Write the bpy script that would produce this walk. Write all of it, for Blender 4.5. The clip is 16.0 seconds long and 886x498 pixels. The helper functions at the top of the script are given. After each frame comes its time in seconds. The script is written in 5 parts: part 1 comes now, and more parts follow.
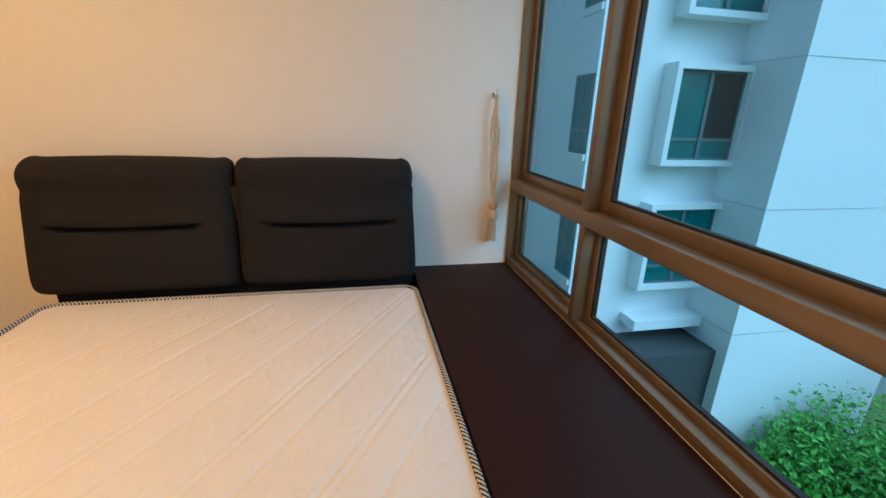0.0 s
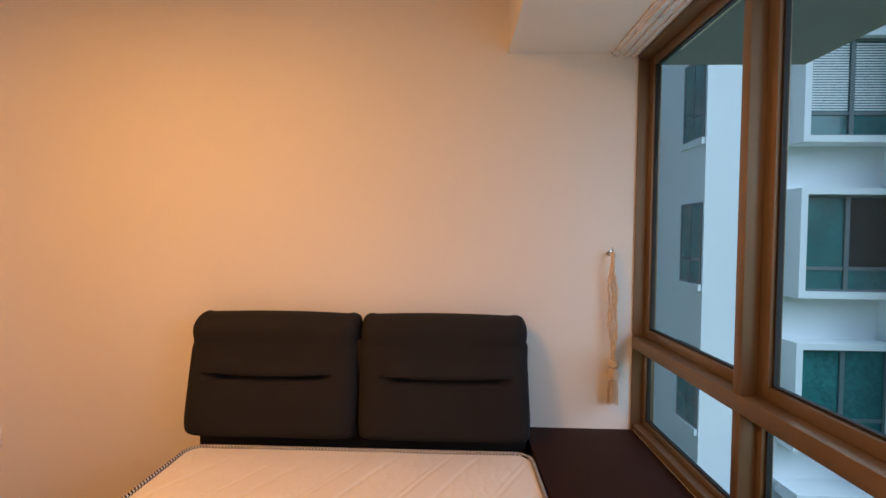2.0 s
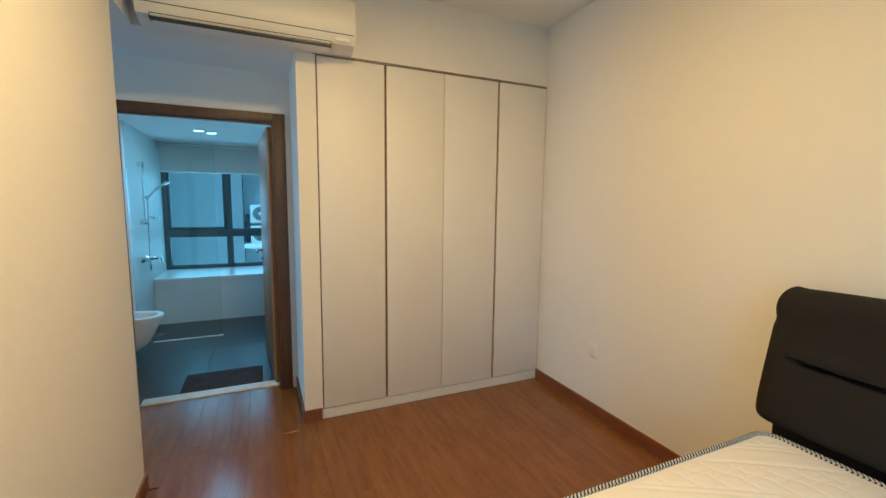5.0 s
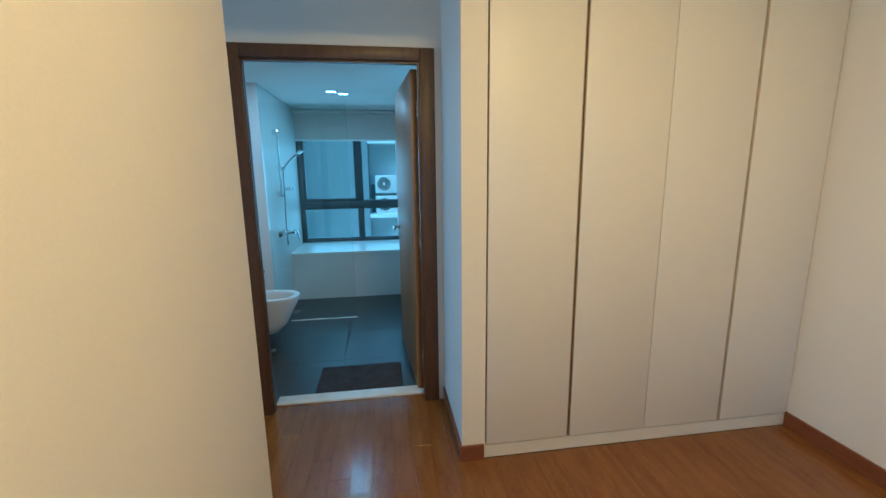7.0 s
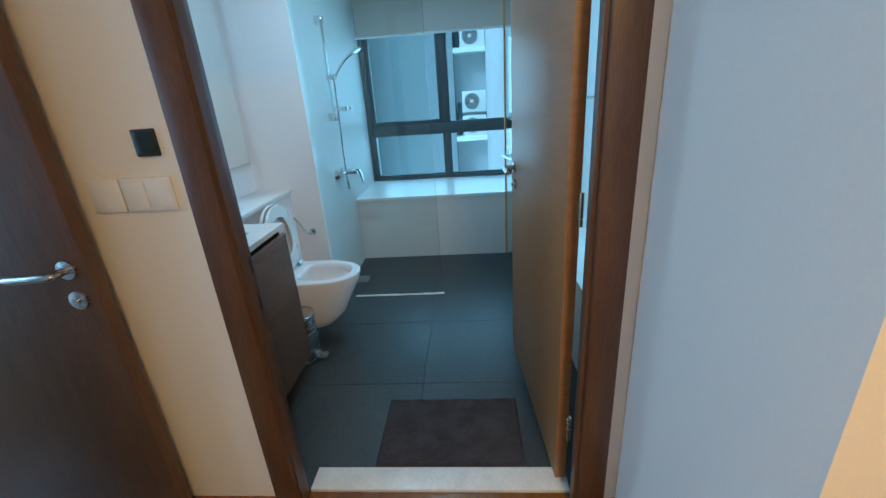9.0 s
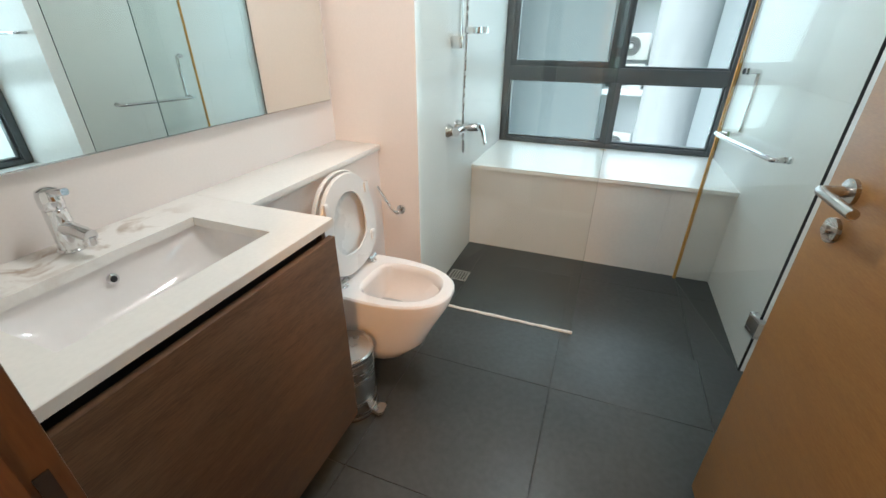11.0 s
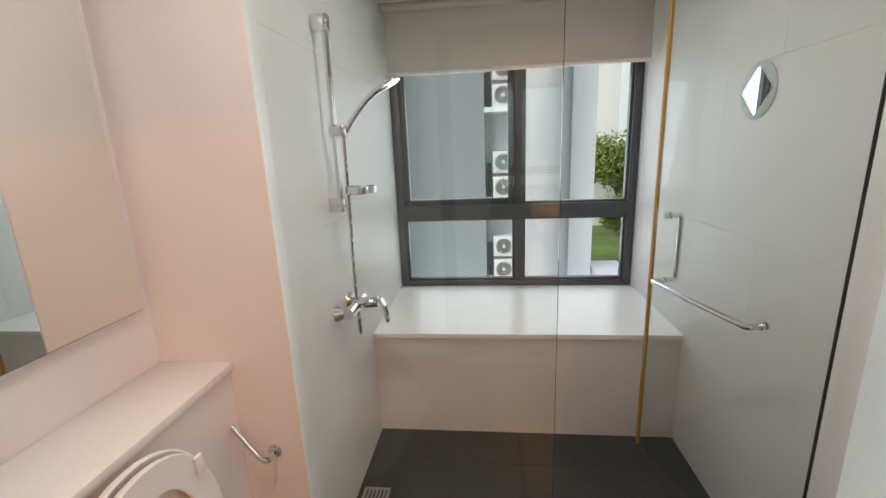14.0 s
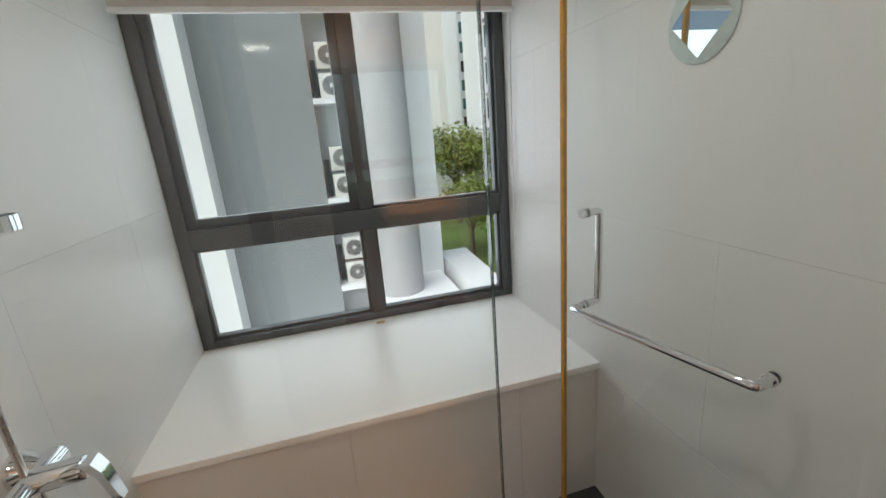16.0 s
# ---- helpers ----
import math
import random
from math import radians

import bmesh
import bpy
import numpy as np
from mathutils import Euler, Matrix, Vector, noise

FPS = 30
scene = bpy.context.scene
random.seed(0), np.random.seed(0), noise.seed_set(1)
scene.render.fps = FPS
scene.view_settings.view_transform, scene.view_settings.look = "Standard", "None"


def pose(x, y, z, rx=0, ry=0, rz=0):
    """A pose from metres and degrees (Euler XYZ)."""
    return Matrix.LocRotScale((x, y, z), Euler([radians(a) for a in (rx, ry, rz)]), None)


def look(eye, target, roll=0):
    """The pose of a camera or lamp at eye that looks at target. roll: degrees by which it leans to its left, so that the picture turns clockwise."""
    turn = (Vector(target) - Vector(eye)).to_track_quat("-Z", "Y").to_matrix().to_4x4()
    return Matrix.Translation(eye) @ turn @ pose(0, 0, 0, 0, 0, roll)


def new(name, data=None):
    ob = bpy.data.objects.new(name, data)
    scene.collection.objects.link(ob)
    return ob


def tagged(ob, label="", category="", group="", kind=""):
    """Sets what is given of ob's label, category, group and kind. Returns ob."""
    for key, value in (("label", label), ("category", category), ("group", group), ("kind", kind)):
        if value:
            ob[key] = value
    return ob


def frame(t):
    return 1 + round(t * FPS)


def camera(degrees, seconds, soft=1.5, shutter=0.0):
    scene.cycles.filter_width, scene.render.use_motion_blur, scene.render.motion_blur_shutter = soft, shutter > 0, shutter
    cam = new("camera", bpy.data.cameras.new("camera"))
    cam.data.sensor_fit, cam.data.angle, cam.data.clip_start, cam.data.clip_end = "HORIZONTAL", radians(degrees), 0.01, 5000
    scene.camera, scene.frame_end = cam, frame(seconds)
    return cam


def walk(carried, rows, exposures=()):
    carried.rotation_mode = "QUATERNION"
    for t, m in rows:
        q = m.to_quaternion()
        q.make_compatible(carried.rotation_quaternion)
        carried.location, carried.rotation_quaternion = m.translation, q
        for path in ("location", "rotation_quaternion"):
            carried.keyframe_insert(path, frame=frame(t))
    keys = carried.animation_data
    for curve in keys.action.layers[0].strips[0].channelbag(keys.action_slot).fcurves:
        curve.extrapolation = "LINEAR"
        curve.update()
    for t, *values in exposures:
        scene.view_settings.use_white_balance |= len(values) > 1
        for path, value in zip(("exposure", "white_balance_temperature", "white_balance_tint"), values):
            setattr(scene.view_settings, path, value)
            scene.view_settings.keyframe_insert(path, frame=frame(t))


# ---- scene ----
cam = camera(94.2, 16.0)
PATH = [
    (0, (0.284, 0.191, 1.38), (0.67, 2.055, 0.765), 1.6),
    (0.5, (0.249, 0.2, 1.447), (0.612, 2.131, 1.069), 1.3),
    (1, (0.252, 0.208, 1.51), (0.548, 2.176, 1.319), 1.0),
    (1.5, (0.244, 0.21, 1.546), (0.407, 2.202, 1.47), 0.7),
    (2, (0.182, 0.212, 1.554), (0.126, 2.21, 1.499), 0.6),
    (2.5, (0.09, 0.216, 1.542), (-0.286, 2.179, 1.464), 0.4),
    (3, (-0.02, 0.25, 1.531), (-0.774, 2.099, 1.417), 0.3),
    (3.5, (-0.095, 0.273, 1.53), (-1.238, 1.906, 1.37), -0.1),
    (4, (-0.126, 0.226, 1.524), (-1.579, 1.587, 1.335), 0.3),
    (4.5, (-0.092, 0.224, 1.512), (-1.783, 1.271, 1.307), 0.4),
    (5, (-0.081, 0.166, 1.514), (-1.9, 0.967, 1.29), 0.6),
    (5.2, (-0.083, 0.156, 1.52), (-1.936, 0.87, 1.283), 0.5),
    (7.5, (-1.425, 0.013, 1.446), (-3.367, 0.221, 1.018), -1.5),
    (8, (-1.787, 0.008, 1.409), (-3.719, 0.108, 0.905), -3.2),
    (8.2, (-1.936, 0.031, 1.409), (-3.863, 0.053, 0.87), -3.9),
    (10.3, (-3.214, -0.244, 1.318), (-4.972, -0.543, 0.414), -1.5),
    (10.5, (-3.295, -0.26, 1.309), (-5.038, -0.608, 0.393), -0.9),
    (11, (-3.487, -0.303, 1.302), (-5.145, -0.929, 0.375), 0.2),
    (11.5, (-3.625, -0.293, 1.302), (-5.12, -1.26, 0.39), 0.1),
    (12, (-3.672, -0.279, 1.331), (-5.126, -1.377, 0.506), -0.4),
    (12.5, (-3.69, -0.307, 1.391), (-5.251, -1.361, 0.717), -0.2),
    (13, (-3.781, -0.401, 1.437), (-5.511, -1.25, 0.902), -0.5),
    (13.5, (-3.889, -0.479, 1.464), (-5.764, -0.994, 0.996), -1.7),
    (14, (-4.11, -0.472, 1.451), (-6.043, -0.689, 0.985), -2.4),
    (14.5, (-4.357, -0.438, 1.433), (-6.305, -0.407, 0.98), -2.3),
    (15, (-4.575, -0.482, 1.471), (-6.531, -0.271, 1.111), -3.5),
    (15.5, (-4.72, -0.49, 1.468), (-6.659, -0.152, 1.109), -4.4),
    (16, (-4.866, -0.415, 1.396), (-6.733, 0.07, 0.868), -4.7),
]
walk(cam, [(t, look(eye, target, roll)) for t, eye, target, roll in PATH],
     exposures=[(0.0, -0.99, 3950, -11), (1.0, -1.08, 4250, -2), (2.0, -1.1, 4700, 6), (2.5, -1.08, 4450, -5), (3.5, -0.85, 3800, -24), (5.2, -0.83, 3340, -24), (8.2, -0.9, 3250, -22), (10.3, 0.2, 4950, -9), (12.2, 0.0, 5700, 6), (13.0, -0.25, 5900, 9), (14.0, -0.38, 6150, 11), (15.0, -0.42, 6150, 12), (16.0, -0.54, 6150, 12)])

# ---------- world and light ----------
world = bpy.data.worlds.new("world")
scene.world = world
world.use_nodes = True
wn = world.node_tree
sky = wn.nodes.new("ShaderNodeTexSky")
sky.sky_type = "NISHITA"
sky.sun_disc = False
sky.sun_elevation = radians(48)
sky.sun_rotation = radians(138)
sky.air_density = 0.7
sky.dust_density = 4.0
sky.ozone_density = 0.6
wn.nodes["Background"].inputs[1].default_value = 0.15
wn.links.new(sky.outputs[0], wn.nodes["Background"].inputs[0])


def lamp(name, kind, m, energy, colour, **more):
    data = bpy.data.lights.new(name, kind)
    data.energy, data.color = energy, colour
    for key, value in more.items():
        if key == "size":
            data.size = value
        elif key == "size_y":
            data.shape, data.size_y = "RECTANGLE", value
        elif key == "angle":
            data.angle = value
        elif key == "radius":
            data.shadow_soft_size = value
        elif key == "spread":
            data.spread = value
    ob = new(name, data)
    ob.matrix_world = m
    return ob


# overcast sun from behind the building
lamp("sun", "SUN", look((0, 0, 27), (-16, 18, 0)), 5.0, (1.0, 0.97, 0.92), angle=radians(80))
# warm ceiling light of the bedroom
lamp("bedroom_lamp", "AREA", pose(-1.15, 0.62, 2.86), 124, (1.0, 0.385, 0.072), size=0.35)
# ceiling downlights of the bathroom
lamp("shower_lamp", "AREA", pose(-5.60, -0.38, 2.27), 6, (1.0, 0.9, 0.80), size=0.12)
# added warm fill near the vanity; no downlight is built there
lamp("vanity_fill", "AREA", pose(-4.55, -0.85, 2.27), 10.5, (1.0, 0.82, 0.72), size=0.2)
# sky light in the openings
lamp("bedroom_sky", "AREA", look((1.35, 0.9, 1.6), (-1.0, 0.9, 1.2)), 16, (0.95, 0.98, 1.0), size=2.4, size_y=1.7)
lamp("bath_sky", "AREA", look((-6.95, -0.3, 1.25), (-4.0, -0.3, 0.9)), 11.5, (0.95, 0.98, 1.0), size=1.4, size_y=1.2)
# stands in for an unseen window; it hangs inside the closed hall
lamp("hall_window_standin", "AREA", look((-2.85, -3.05, 1.5), (-3.05, -1.0, 1.3)), 36, (0.93, 0.93, 1.0), size=0.9, size_y=1.5)
lamp("alcove_sky", "AREA", look((-4.65, 1.16, 1.3), (-4.65, -1.0, 0.9)), 8.5, (0.95, 0.98, 1.0), size=0.8, size_y=1.4)


# ---------- materials ----------
def mat(name, colour, rough=0.6, metal=0.0, var=0.06, scale=3.0, fine=60.0, bump=0.05, coat=0.0, rand=0.0, stretch=(1, 1, 1), second=None, spec=0.5, distance=0.01):
    """Principled surface with variation at two scales and a fine relief."""
    m = bpy.data.materials.new(name)
    m.use_nodes = True
    t = m.node_tree
    b = t.nodes["Principled BSDF"]
    b.inputs["Roughness"].default_value = rough
    b.inputs["Metallic"].default_value = metal
    b.inputs["Coat Weight"].default_value = coat
    b.inputs["Specular IOR Level"].default_value = spec
    co = t.nodes.new("ShaderNodeTexCoord")
    info = t.nodes.new("ShaderNodeObjectInfo")
    shift = t.nodes.new("ShaderNodeVectorMath")
    shift.operation = "MULTIPLY_ADD"
    shift.inputs[1].default_value = (37.0, 17.0, 23.0)
    t.links.new(info.outputs["Random"], shift.inputs[0])
    t.links.new(co.outputs["Object"], shift.inputs[2])
    st = t.nodes.new("ShaderNodeMapping")
    st.inputs["Scale"].default_value = stretch
    t.links.new(shift.outputs[0], st.inputs[0])
    big = t.nodes.new("ShaderNodeTexNoise")
    big.inputs["Scale"].default_value = scale
    big.inputs["Detail"].default_value = 5
    small = t.nodes.new("ShaderNodeTexNoise")
    small.inputs["Scale"].default_value = fine
    small.inputs["Detail"].default_value = 4
    t.links.new(st.outputs[0], big.inputs["Vector"])
    t.links.new(st.outputs[0], small.inputs["Vector"])
    both = t.nodes.new("ShaderNodeMath")
    both.operation = "ADD"
    t.links.new(big.outputs["Fac"], both.inputs[0])
    t.links.new(small.outputs["Fac"], both.inputs[1])
    ramp = t.nodes.new("ShaderNodeMapRange")
    ramp.inputs["From Min"].default_value = 0.7
    ramp.inputs["From Max"].default_value = 1.3
    t.links.new(both.outputs[0], ramp.inputs["Value"])
    mix = t.nodes.new("ShaderNodeMix")
    mix.data_type = "RGBA"
    lo = second or tuple(c * (1 - var) for c in colour)
    hi = colour if second else tuple(min(1, c * (1 + var)) for c in colour)
    mix.inputs["A"].default_value = (*lo, 1)
    mix.inputs["B"].default_value = (*hi, 1)
    t.links.new(ramp.outputs[0], mix.inputs["Factor"])
    out = mix.outputs["Result"]
    if rand:
        hsv = t.nodes.new("ShaderNodeHueSaturation")
        rr = t.nodes.new("ShaderNodeMapRange")
        rr.inputs["To Min"].default_value, rr.inputs["To Max"].default_value = 1 - rand, 1 + rand
        t.links.new(info.outputs["Random"], rr.inputs["Value"])
        t.links.new(rr.outputs[0], hsv.inputs["Value"])
        t.links.new(out, hsv.inputs["Color"])
        out = hsv.outputs["Color"]
    t.links.new(out, b.inputs["Base Color"])
    rv = t.nodes.new("ShaderNodeMapRange")
    rv.inputs["To Min"].default_value, rv.inputs["To Max"].default_value = rough * 0.85, min(1, rough * 1.15)
    t.links.new(big.outputs["Fac"], rv.inputs["Value"])
    t.links.new(rv.outputs[0], b.inputs["Roughness"])
    if bump:
        bp = t.nodes.new("ShaderNodeBump")
        bp.inputs["Strength"].default_value = bump
        bp.inputs["Distance"].default_value = distance
        t.links.new(small.outputs["Fac"], bp.inputs["Height"])
        t.links.new(bp.outputs[0], b.inputs["Normal"])
    return m


def glass(name, tint=(0.96, 0.99, 0.98), gloss=1.0):
    """Thin pane: clear, with the mirror gloss of its angle."""
    m = bpy.data.materials.new(name)
    m.use_nodes = True
    t = m.node_tree
    t.nodes.clear()
    o = t.nodes.new("ShaderNodeOutputMaterial")
    a = t.nodes.new("ShaderNodeBsdfTransparent")
    a.inputs[0].default_value = (*tint, 1)
    g = t.nodes.new("ShaderNodeBsdfGlossy")
    g.inputs["Roughness"].default_value = 0.01
    f = t.nodes.new("ShaderNodeLayerWeight")
    p5 = t.nodes.new("ShaderNodeMath")
    p5.operation = "POWER"
    p5.inputs[1].default_value = 5.0
    t.links.new(f.outputs["Facing"], p5.inputs[0])
    k = t.nodes.new("ShaderNodeMath")
    k.operation = "MULTIPLY_ADD"
    k.inputs[1].default_value = 0.8 * gloss
    k.inputs[2].default_value = 0.035 * gloss
    x = t.nodes.new("ShaderNodeMixShader")
    t.links.new(p5.outputs[0], k.inputs[0])
    t.links.new(k.outputs[0], x.inputs[0])
    t.links.new(a.outputs[0], x.inputs[1])
    t.links.new(g.outputs[0], x.inputs[2])
    t.links.new(x.outputs[0], o.inputs[0])
    return m


def glow(name, colour, strength):
    m = bpy.data.materials.new(name)
    m.use_nodes = True
    b = m.node_tree.nodes["Principled BSDF"]
    b.inputs["Base Color"].default_value = (*colour, 1)
    b.inputs["Emission Color"].default_value = (*colour, 1)
    b.inputs["Emission Strength"].default_value = strength
    return m


def zigzag_cloth(name):
    """Black and white chevron tape."""
    m = bpy.data.materials.new(name)
    m.use_nodes = True
    t = m.node_tree
    b = t.nodes["Principled BSDF"]
    b.inputs["Roughness"].default_value = 0.9
    co = t.nodes.new("ShaderNodeTexCoord")
    sep = t.nodes.new("ShaderNodeSeparateXYZ")
    t.links.new(co.outputs["Object"], sep.inputs[0])
    tri = t.nodes.new("ShaderNodeMath")
    tri.operation = "PINGPONG"
    tri.inputs[1].default_value = 0.005
    t.links.new(sep.outputs["Z"], tri.inputs[0])
    s1 = t.nodes.new("ShaderNodeMath")
    t.links.new(sep.outputs["X"], s1.inputs[0])
    t.links.new(sep.outputs["Y"], s1.inputs[1])
    s2 = t.nodes.new("ShaderNodeMath")
    t.links.new(s1.outputs[0], s2.inputs[0])
    t.links.new(tri.outputs[0], s2.inputs[1])
    w = t.nodes.new("ShaderNodeMath")
    w.operation = "PINGPONG"
    w.inputs[1].default_value = 0.0075
    t.links.new(s2.outputs[0], w.inputs[0])
    st = t.nodes.new("ShaderNodeMath")
    st.operation = "GREATER_THAN"
    st.inputs[1].default_value = 0.0036
    t.links.new(w.outputs[0], st.inputs[0])
    mx = t.nodes.new("ShaderNodeMix")
    mx.data_type = "RGBA"
    mx.inputs["A"].default_value = (0.02, 0.02, 0.025, 1)
    mx.inputs["B"].default_value = (0.55, 0.52, 0.46, 1)
    t.links.new(st.outputs[0], mx.inputs["Factor"])
    t.links.new(mx.outputs["Result"], b.inputs["Base Color"])
    return m


def stained_quartz(name):
    """White quartz counter with brownish water stains where the tap stands."""
    m = mat(name, (0.8, 0.78, 0.74), rough=0.22, var=0.03, scale=5, fine=90, bump=0.01)
    t = m.node_tree
    b = t.nodes["Principled BSDF"]
    co = t.nodes.new("ShaderNodeTexCoord")
    dist = t.nodes.new("ShaderNodeVectorMath")
    dist.operation = "DISTANCE"
    sc = t.nodes.new("ShaderNodeMapping")
    sc.inputs["Scale"].default_value = (0.42, 1.5, 1.0)
    t.links.new(co.outputs["Object"], sc.inputs[0])
    t.links.new(sc.outputs[0], dist.inputs[0])
    dist.inputs[1].default_value = (0.03, -0.33, 0.0)
    near = t.nodes.new("ShaderNodeMapRange")
    near.inputs["From Min"].default_value, near.inputs["From Max"].default_value = 0.16, 0.06
    t.links.new(dist.outputs["Value"], near.inputs["Value"])
    n = t.nodes.new("ShaderNodeTexNoise")
    n.inputs["Scale"].default_value = 11
    n.inputs["Detail"].default_value = 6
    n.inputs["Distortion"].default_value = 1.2
    t.links.new(co.outputs["Object"], n.inputs["Vector"])
    cut = t.nodes.new("ShaderNodeMapRange")
    cut.inputs["From Min"].default_value, cut.inputs["From Max"].default_value = 0.5, 0.64
    t.links.new(n.outputs["Fac"], cut.inputs["Value"])
    mul = t.nodes.new("ShaderNodeMath")
    mul.operation = "MULTIPLY"
    t.links.new(near.outputs[0], mul.inputs[0])
    t.links.new(cut.outputs[0], mul.inputs[1])
    mx = t.nodes.new("ShaderNodeMix")
    mx.data_type = "RGBA"
    mx.inputs["B"].default_value = (0.46, 0.38, 0.31, 1)
    old = b.inputs["Base Color"].links[0].from_socket
    t.links.new(old, mx.inputs["A"])
    t.links.new(mul.outputs[0], mx.inputs["Factor"])
    t.links.new(mx.outputs["Result"], b.inputs["Base Color"])
    return m


PAINT = mat("wall_paint", (0.78, 0.74, 0.67), 0.75, var=0.025, scale=1.2, fine=180, bump=0.06, distance=0.004)
CEIL = mat("ceiling_paint", (0.8, 0.78, 0.73), 0.85, var=0.02, scale=1.0, fine=150, bump=0.05, distance=0.004)
LAMINATE = mat("white_laminate", (0.76, 0.72, 0.65), 0.45, var=0.02, scale=2, fine=120, bump=0.02)
GAP = mat("shadow_gap", (0.16, 0.08, 0.04), 0.8)
PULL = mat("bronze_pull", (0.38, 0.29, 0.19), 0.5, metal=0.25, var=0.05)
PLINTH = mat("plinth_laminate", (0.72, 0.69, 0.64), 0.5, var=0.03)
PARQUET = mat("parquet_wood", (0.215, 0.092, 0.011), 0.18, var=0.2, scale=4, fine=38, bump=0.03, rand=0.07, stretch=(1, 6, 6), second=(0.14, 0.054, 0.006))
SKIRT = mat("skirting_wood", (0.21, 0.075, 0.022), 0.35, scale=5, fine=40, stretch=(1, 1, 6), second=(0.14, 0.048, 0.014))
DOORWOOD = mat("door_wood", (0.36, 0.19, 0.058), 0.42, scale=3, fine=26, bump=0.04, stretch=(2.5, 2.5, 14), second=(0.28, 0.135, 0.038))
FRAMEWOOD = mat("frame_wood", (0.125, 0.064, 0.025), 0.4, scale=4, fine=30, bump=0.04, stretch=(8, 8, 1), second=(0.075, 0.032, 0.013))
DARKDOOR = mat("dark_door_wood", (0.13, 0.07, 0.035), 0.45, scale=4, fine=30, bump=0.05, stretch=(8, 8, 1), second=(0.08, 0.042, 0.022))
VANITYWOOD = mat("vanity_wood", (0.16, 0.09, 0.046), 0.5, scale=3, fine=24, bump=0.04, stretch=(1.5, 4, 12), second=(0.085, 0.045, 0.022))
LEDGE = mat("dark_ledge_laminate", (0.024, 0.009, 0.006), 0.6, var=0.12, scale=6, fine=70, bump=0.02, spec=0.15)
FABRIC = mat("charcoal_fabric", (0.017, 0.015, 0.0145), 0.95, var=0.18, scale=9, fine=420, bump=0.35, distance=0.003, spec=0.2)
QUILT = mat("mattress_fabric", (0.76, 0.71, 0.65), 0.85, var=0.03, scale=4, fine=260, bump=0.12, distance=0.003)
TAPE = zigzag_cloth("chevron_tape")
ALU = mat("bronze_aluminium", (0.23, 0.16, 0.09), 0.38, metal=0.55, var=0.05, scale=8, fine=160, bump=0.01)
ALUGREY = mat("grey_aluminium", (0.09, 0.1, 0.105), 0.42, metal=0.3, var=0.06, scale=8, fine=160, bump=0.01)
GASKET = mat("black_gasket", (0.012, 0.012, 0.012), 0.7)
PANE = glass("window_pane", (0.93, 0.985, 0.98), 0.4)
BATHPANE = glass("clear_pane", (0.97, 0.985, 0.98), 0.2)
SHOWERGLASS = glass("shower_glass", (0.965, 0.985, 0.975))
ROPE = mat("rope_cord", (0.62, 0.5, 0.34), 0.9, var=0.15, scale=60, fine=300, bump=0.4)
CHROME = mat("chrome", (0.75, 0.76, 0.77), 0.09, metal=1.0, var=0.02, bump=0)
STEEL = mat("brushed_steel", (0.55, 0.54, 0.52), 0.27, metal=1.0, var=0.05, scale=4, fine=120, bump=0.02, stretch=(1, 1, 14))
PLASTIC = mat("white_plastic", (0.78, 0.77, 0.75), 0.28, var=0.02, bump=0)
ACWHITE = mat("aircon_plastic", (0.72, 0.69, 0.62), 0.4, var=0.02, bump=0)
DARK = mat("dark_plastic", (0.02, 0.02, 0.022), 0.45)
CERAMIC = mat("white_ceramic", (0.83, 0.8, 0.78), 0.1, var=0.015, scale=3, fine=60, bump=0.004, coat=0.4)
WATER = mat("still_water", (0.5, 0.48, 0.46), 0.03, var=0.05, bump=0)
QUARTZ = stained_quartz("counter_quartz")
SILL = mat("sill_stone", (0.82, 0.83, 0.8), 0.25, var=0.03, scale=4, fine=80, bump=0.01)
TILE = mat("white_tile", (0.69, 0.685, 0.66), 0.45, var=0.025, scale=2.2, fine=50, bump=0.02, rand=0.015)
GROUT = mat("pale_grout", (0.6, 0.6, 0.58), 0.9, var=0.08)
BATHPAINT = mat("bath_wall", (0.8, 0.74, 0.7), 0.45, var=0.02, scale=1.5, fine=120, bump=0.02)
SLATE = mat("slate_tile", (0.041, 0.0445, 0.043), 0.33, var=0.22, scale=3.5, fine=45, bump=0.08, rand=0.06)
SLATEGROUT = mat("dark_grout", (0.043, 0.046, 0.045), 0.9, var=0.15)
SILICONE = mat("silicone_bead", (0.8, 0.8, 0.78), 0.45, var=0.08, scale=30)
SEAL = mat("yellowed_seal", (0.5, 0.27, 0.04), 0.4, var=0.15, scale=20)
BLIND = mat("blind_cloth", (0.55, 0.51, 0.46), 0.85, var=0.03, scale=2, fine=260, bump=0.08)
MIRROR = mat("mirror_silver", (0.86, 0.9, 0.88), 0.006, metal=1.0, var=0.004, bump=0)
FROST = mat("frosted_glass", (0.5, 0.58, 0.55), 0.6, var=0.1, scale=30)
MARBLE = mat("threshold_marble", (0.74, 0.74, 0.72), 0.3, var=0.1, scale=14, fine=90)
MAT = mat("bath_mat_pile", (0.045, 0.04, 0.045), 0.98, var=0.5, scale=14, fine=230, bump=0.6)
FACADE = mat("facade_paint", (0.8, 0.82, 0.83), 0.85, var=0.04, scale=0.35, fine=9, bump=0.03)
FACADEGREY = mat("grey_facade_paint", (0.27, 0.29, 0.3), 0.85, var=0.08, scale=0.3, fine=6, bump=0.03)
FACADEBEIGE = mat("beige_facade_paint", (0.72, 0.72, 0.67), 0.85, var=0.05, scale=0.2, fine=4, bump=0.03)
PODIUM = mat("dark_podium", (0.06, 0.065, 0.065), 0.8, var=0.15, scale=0.8, fine=20)
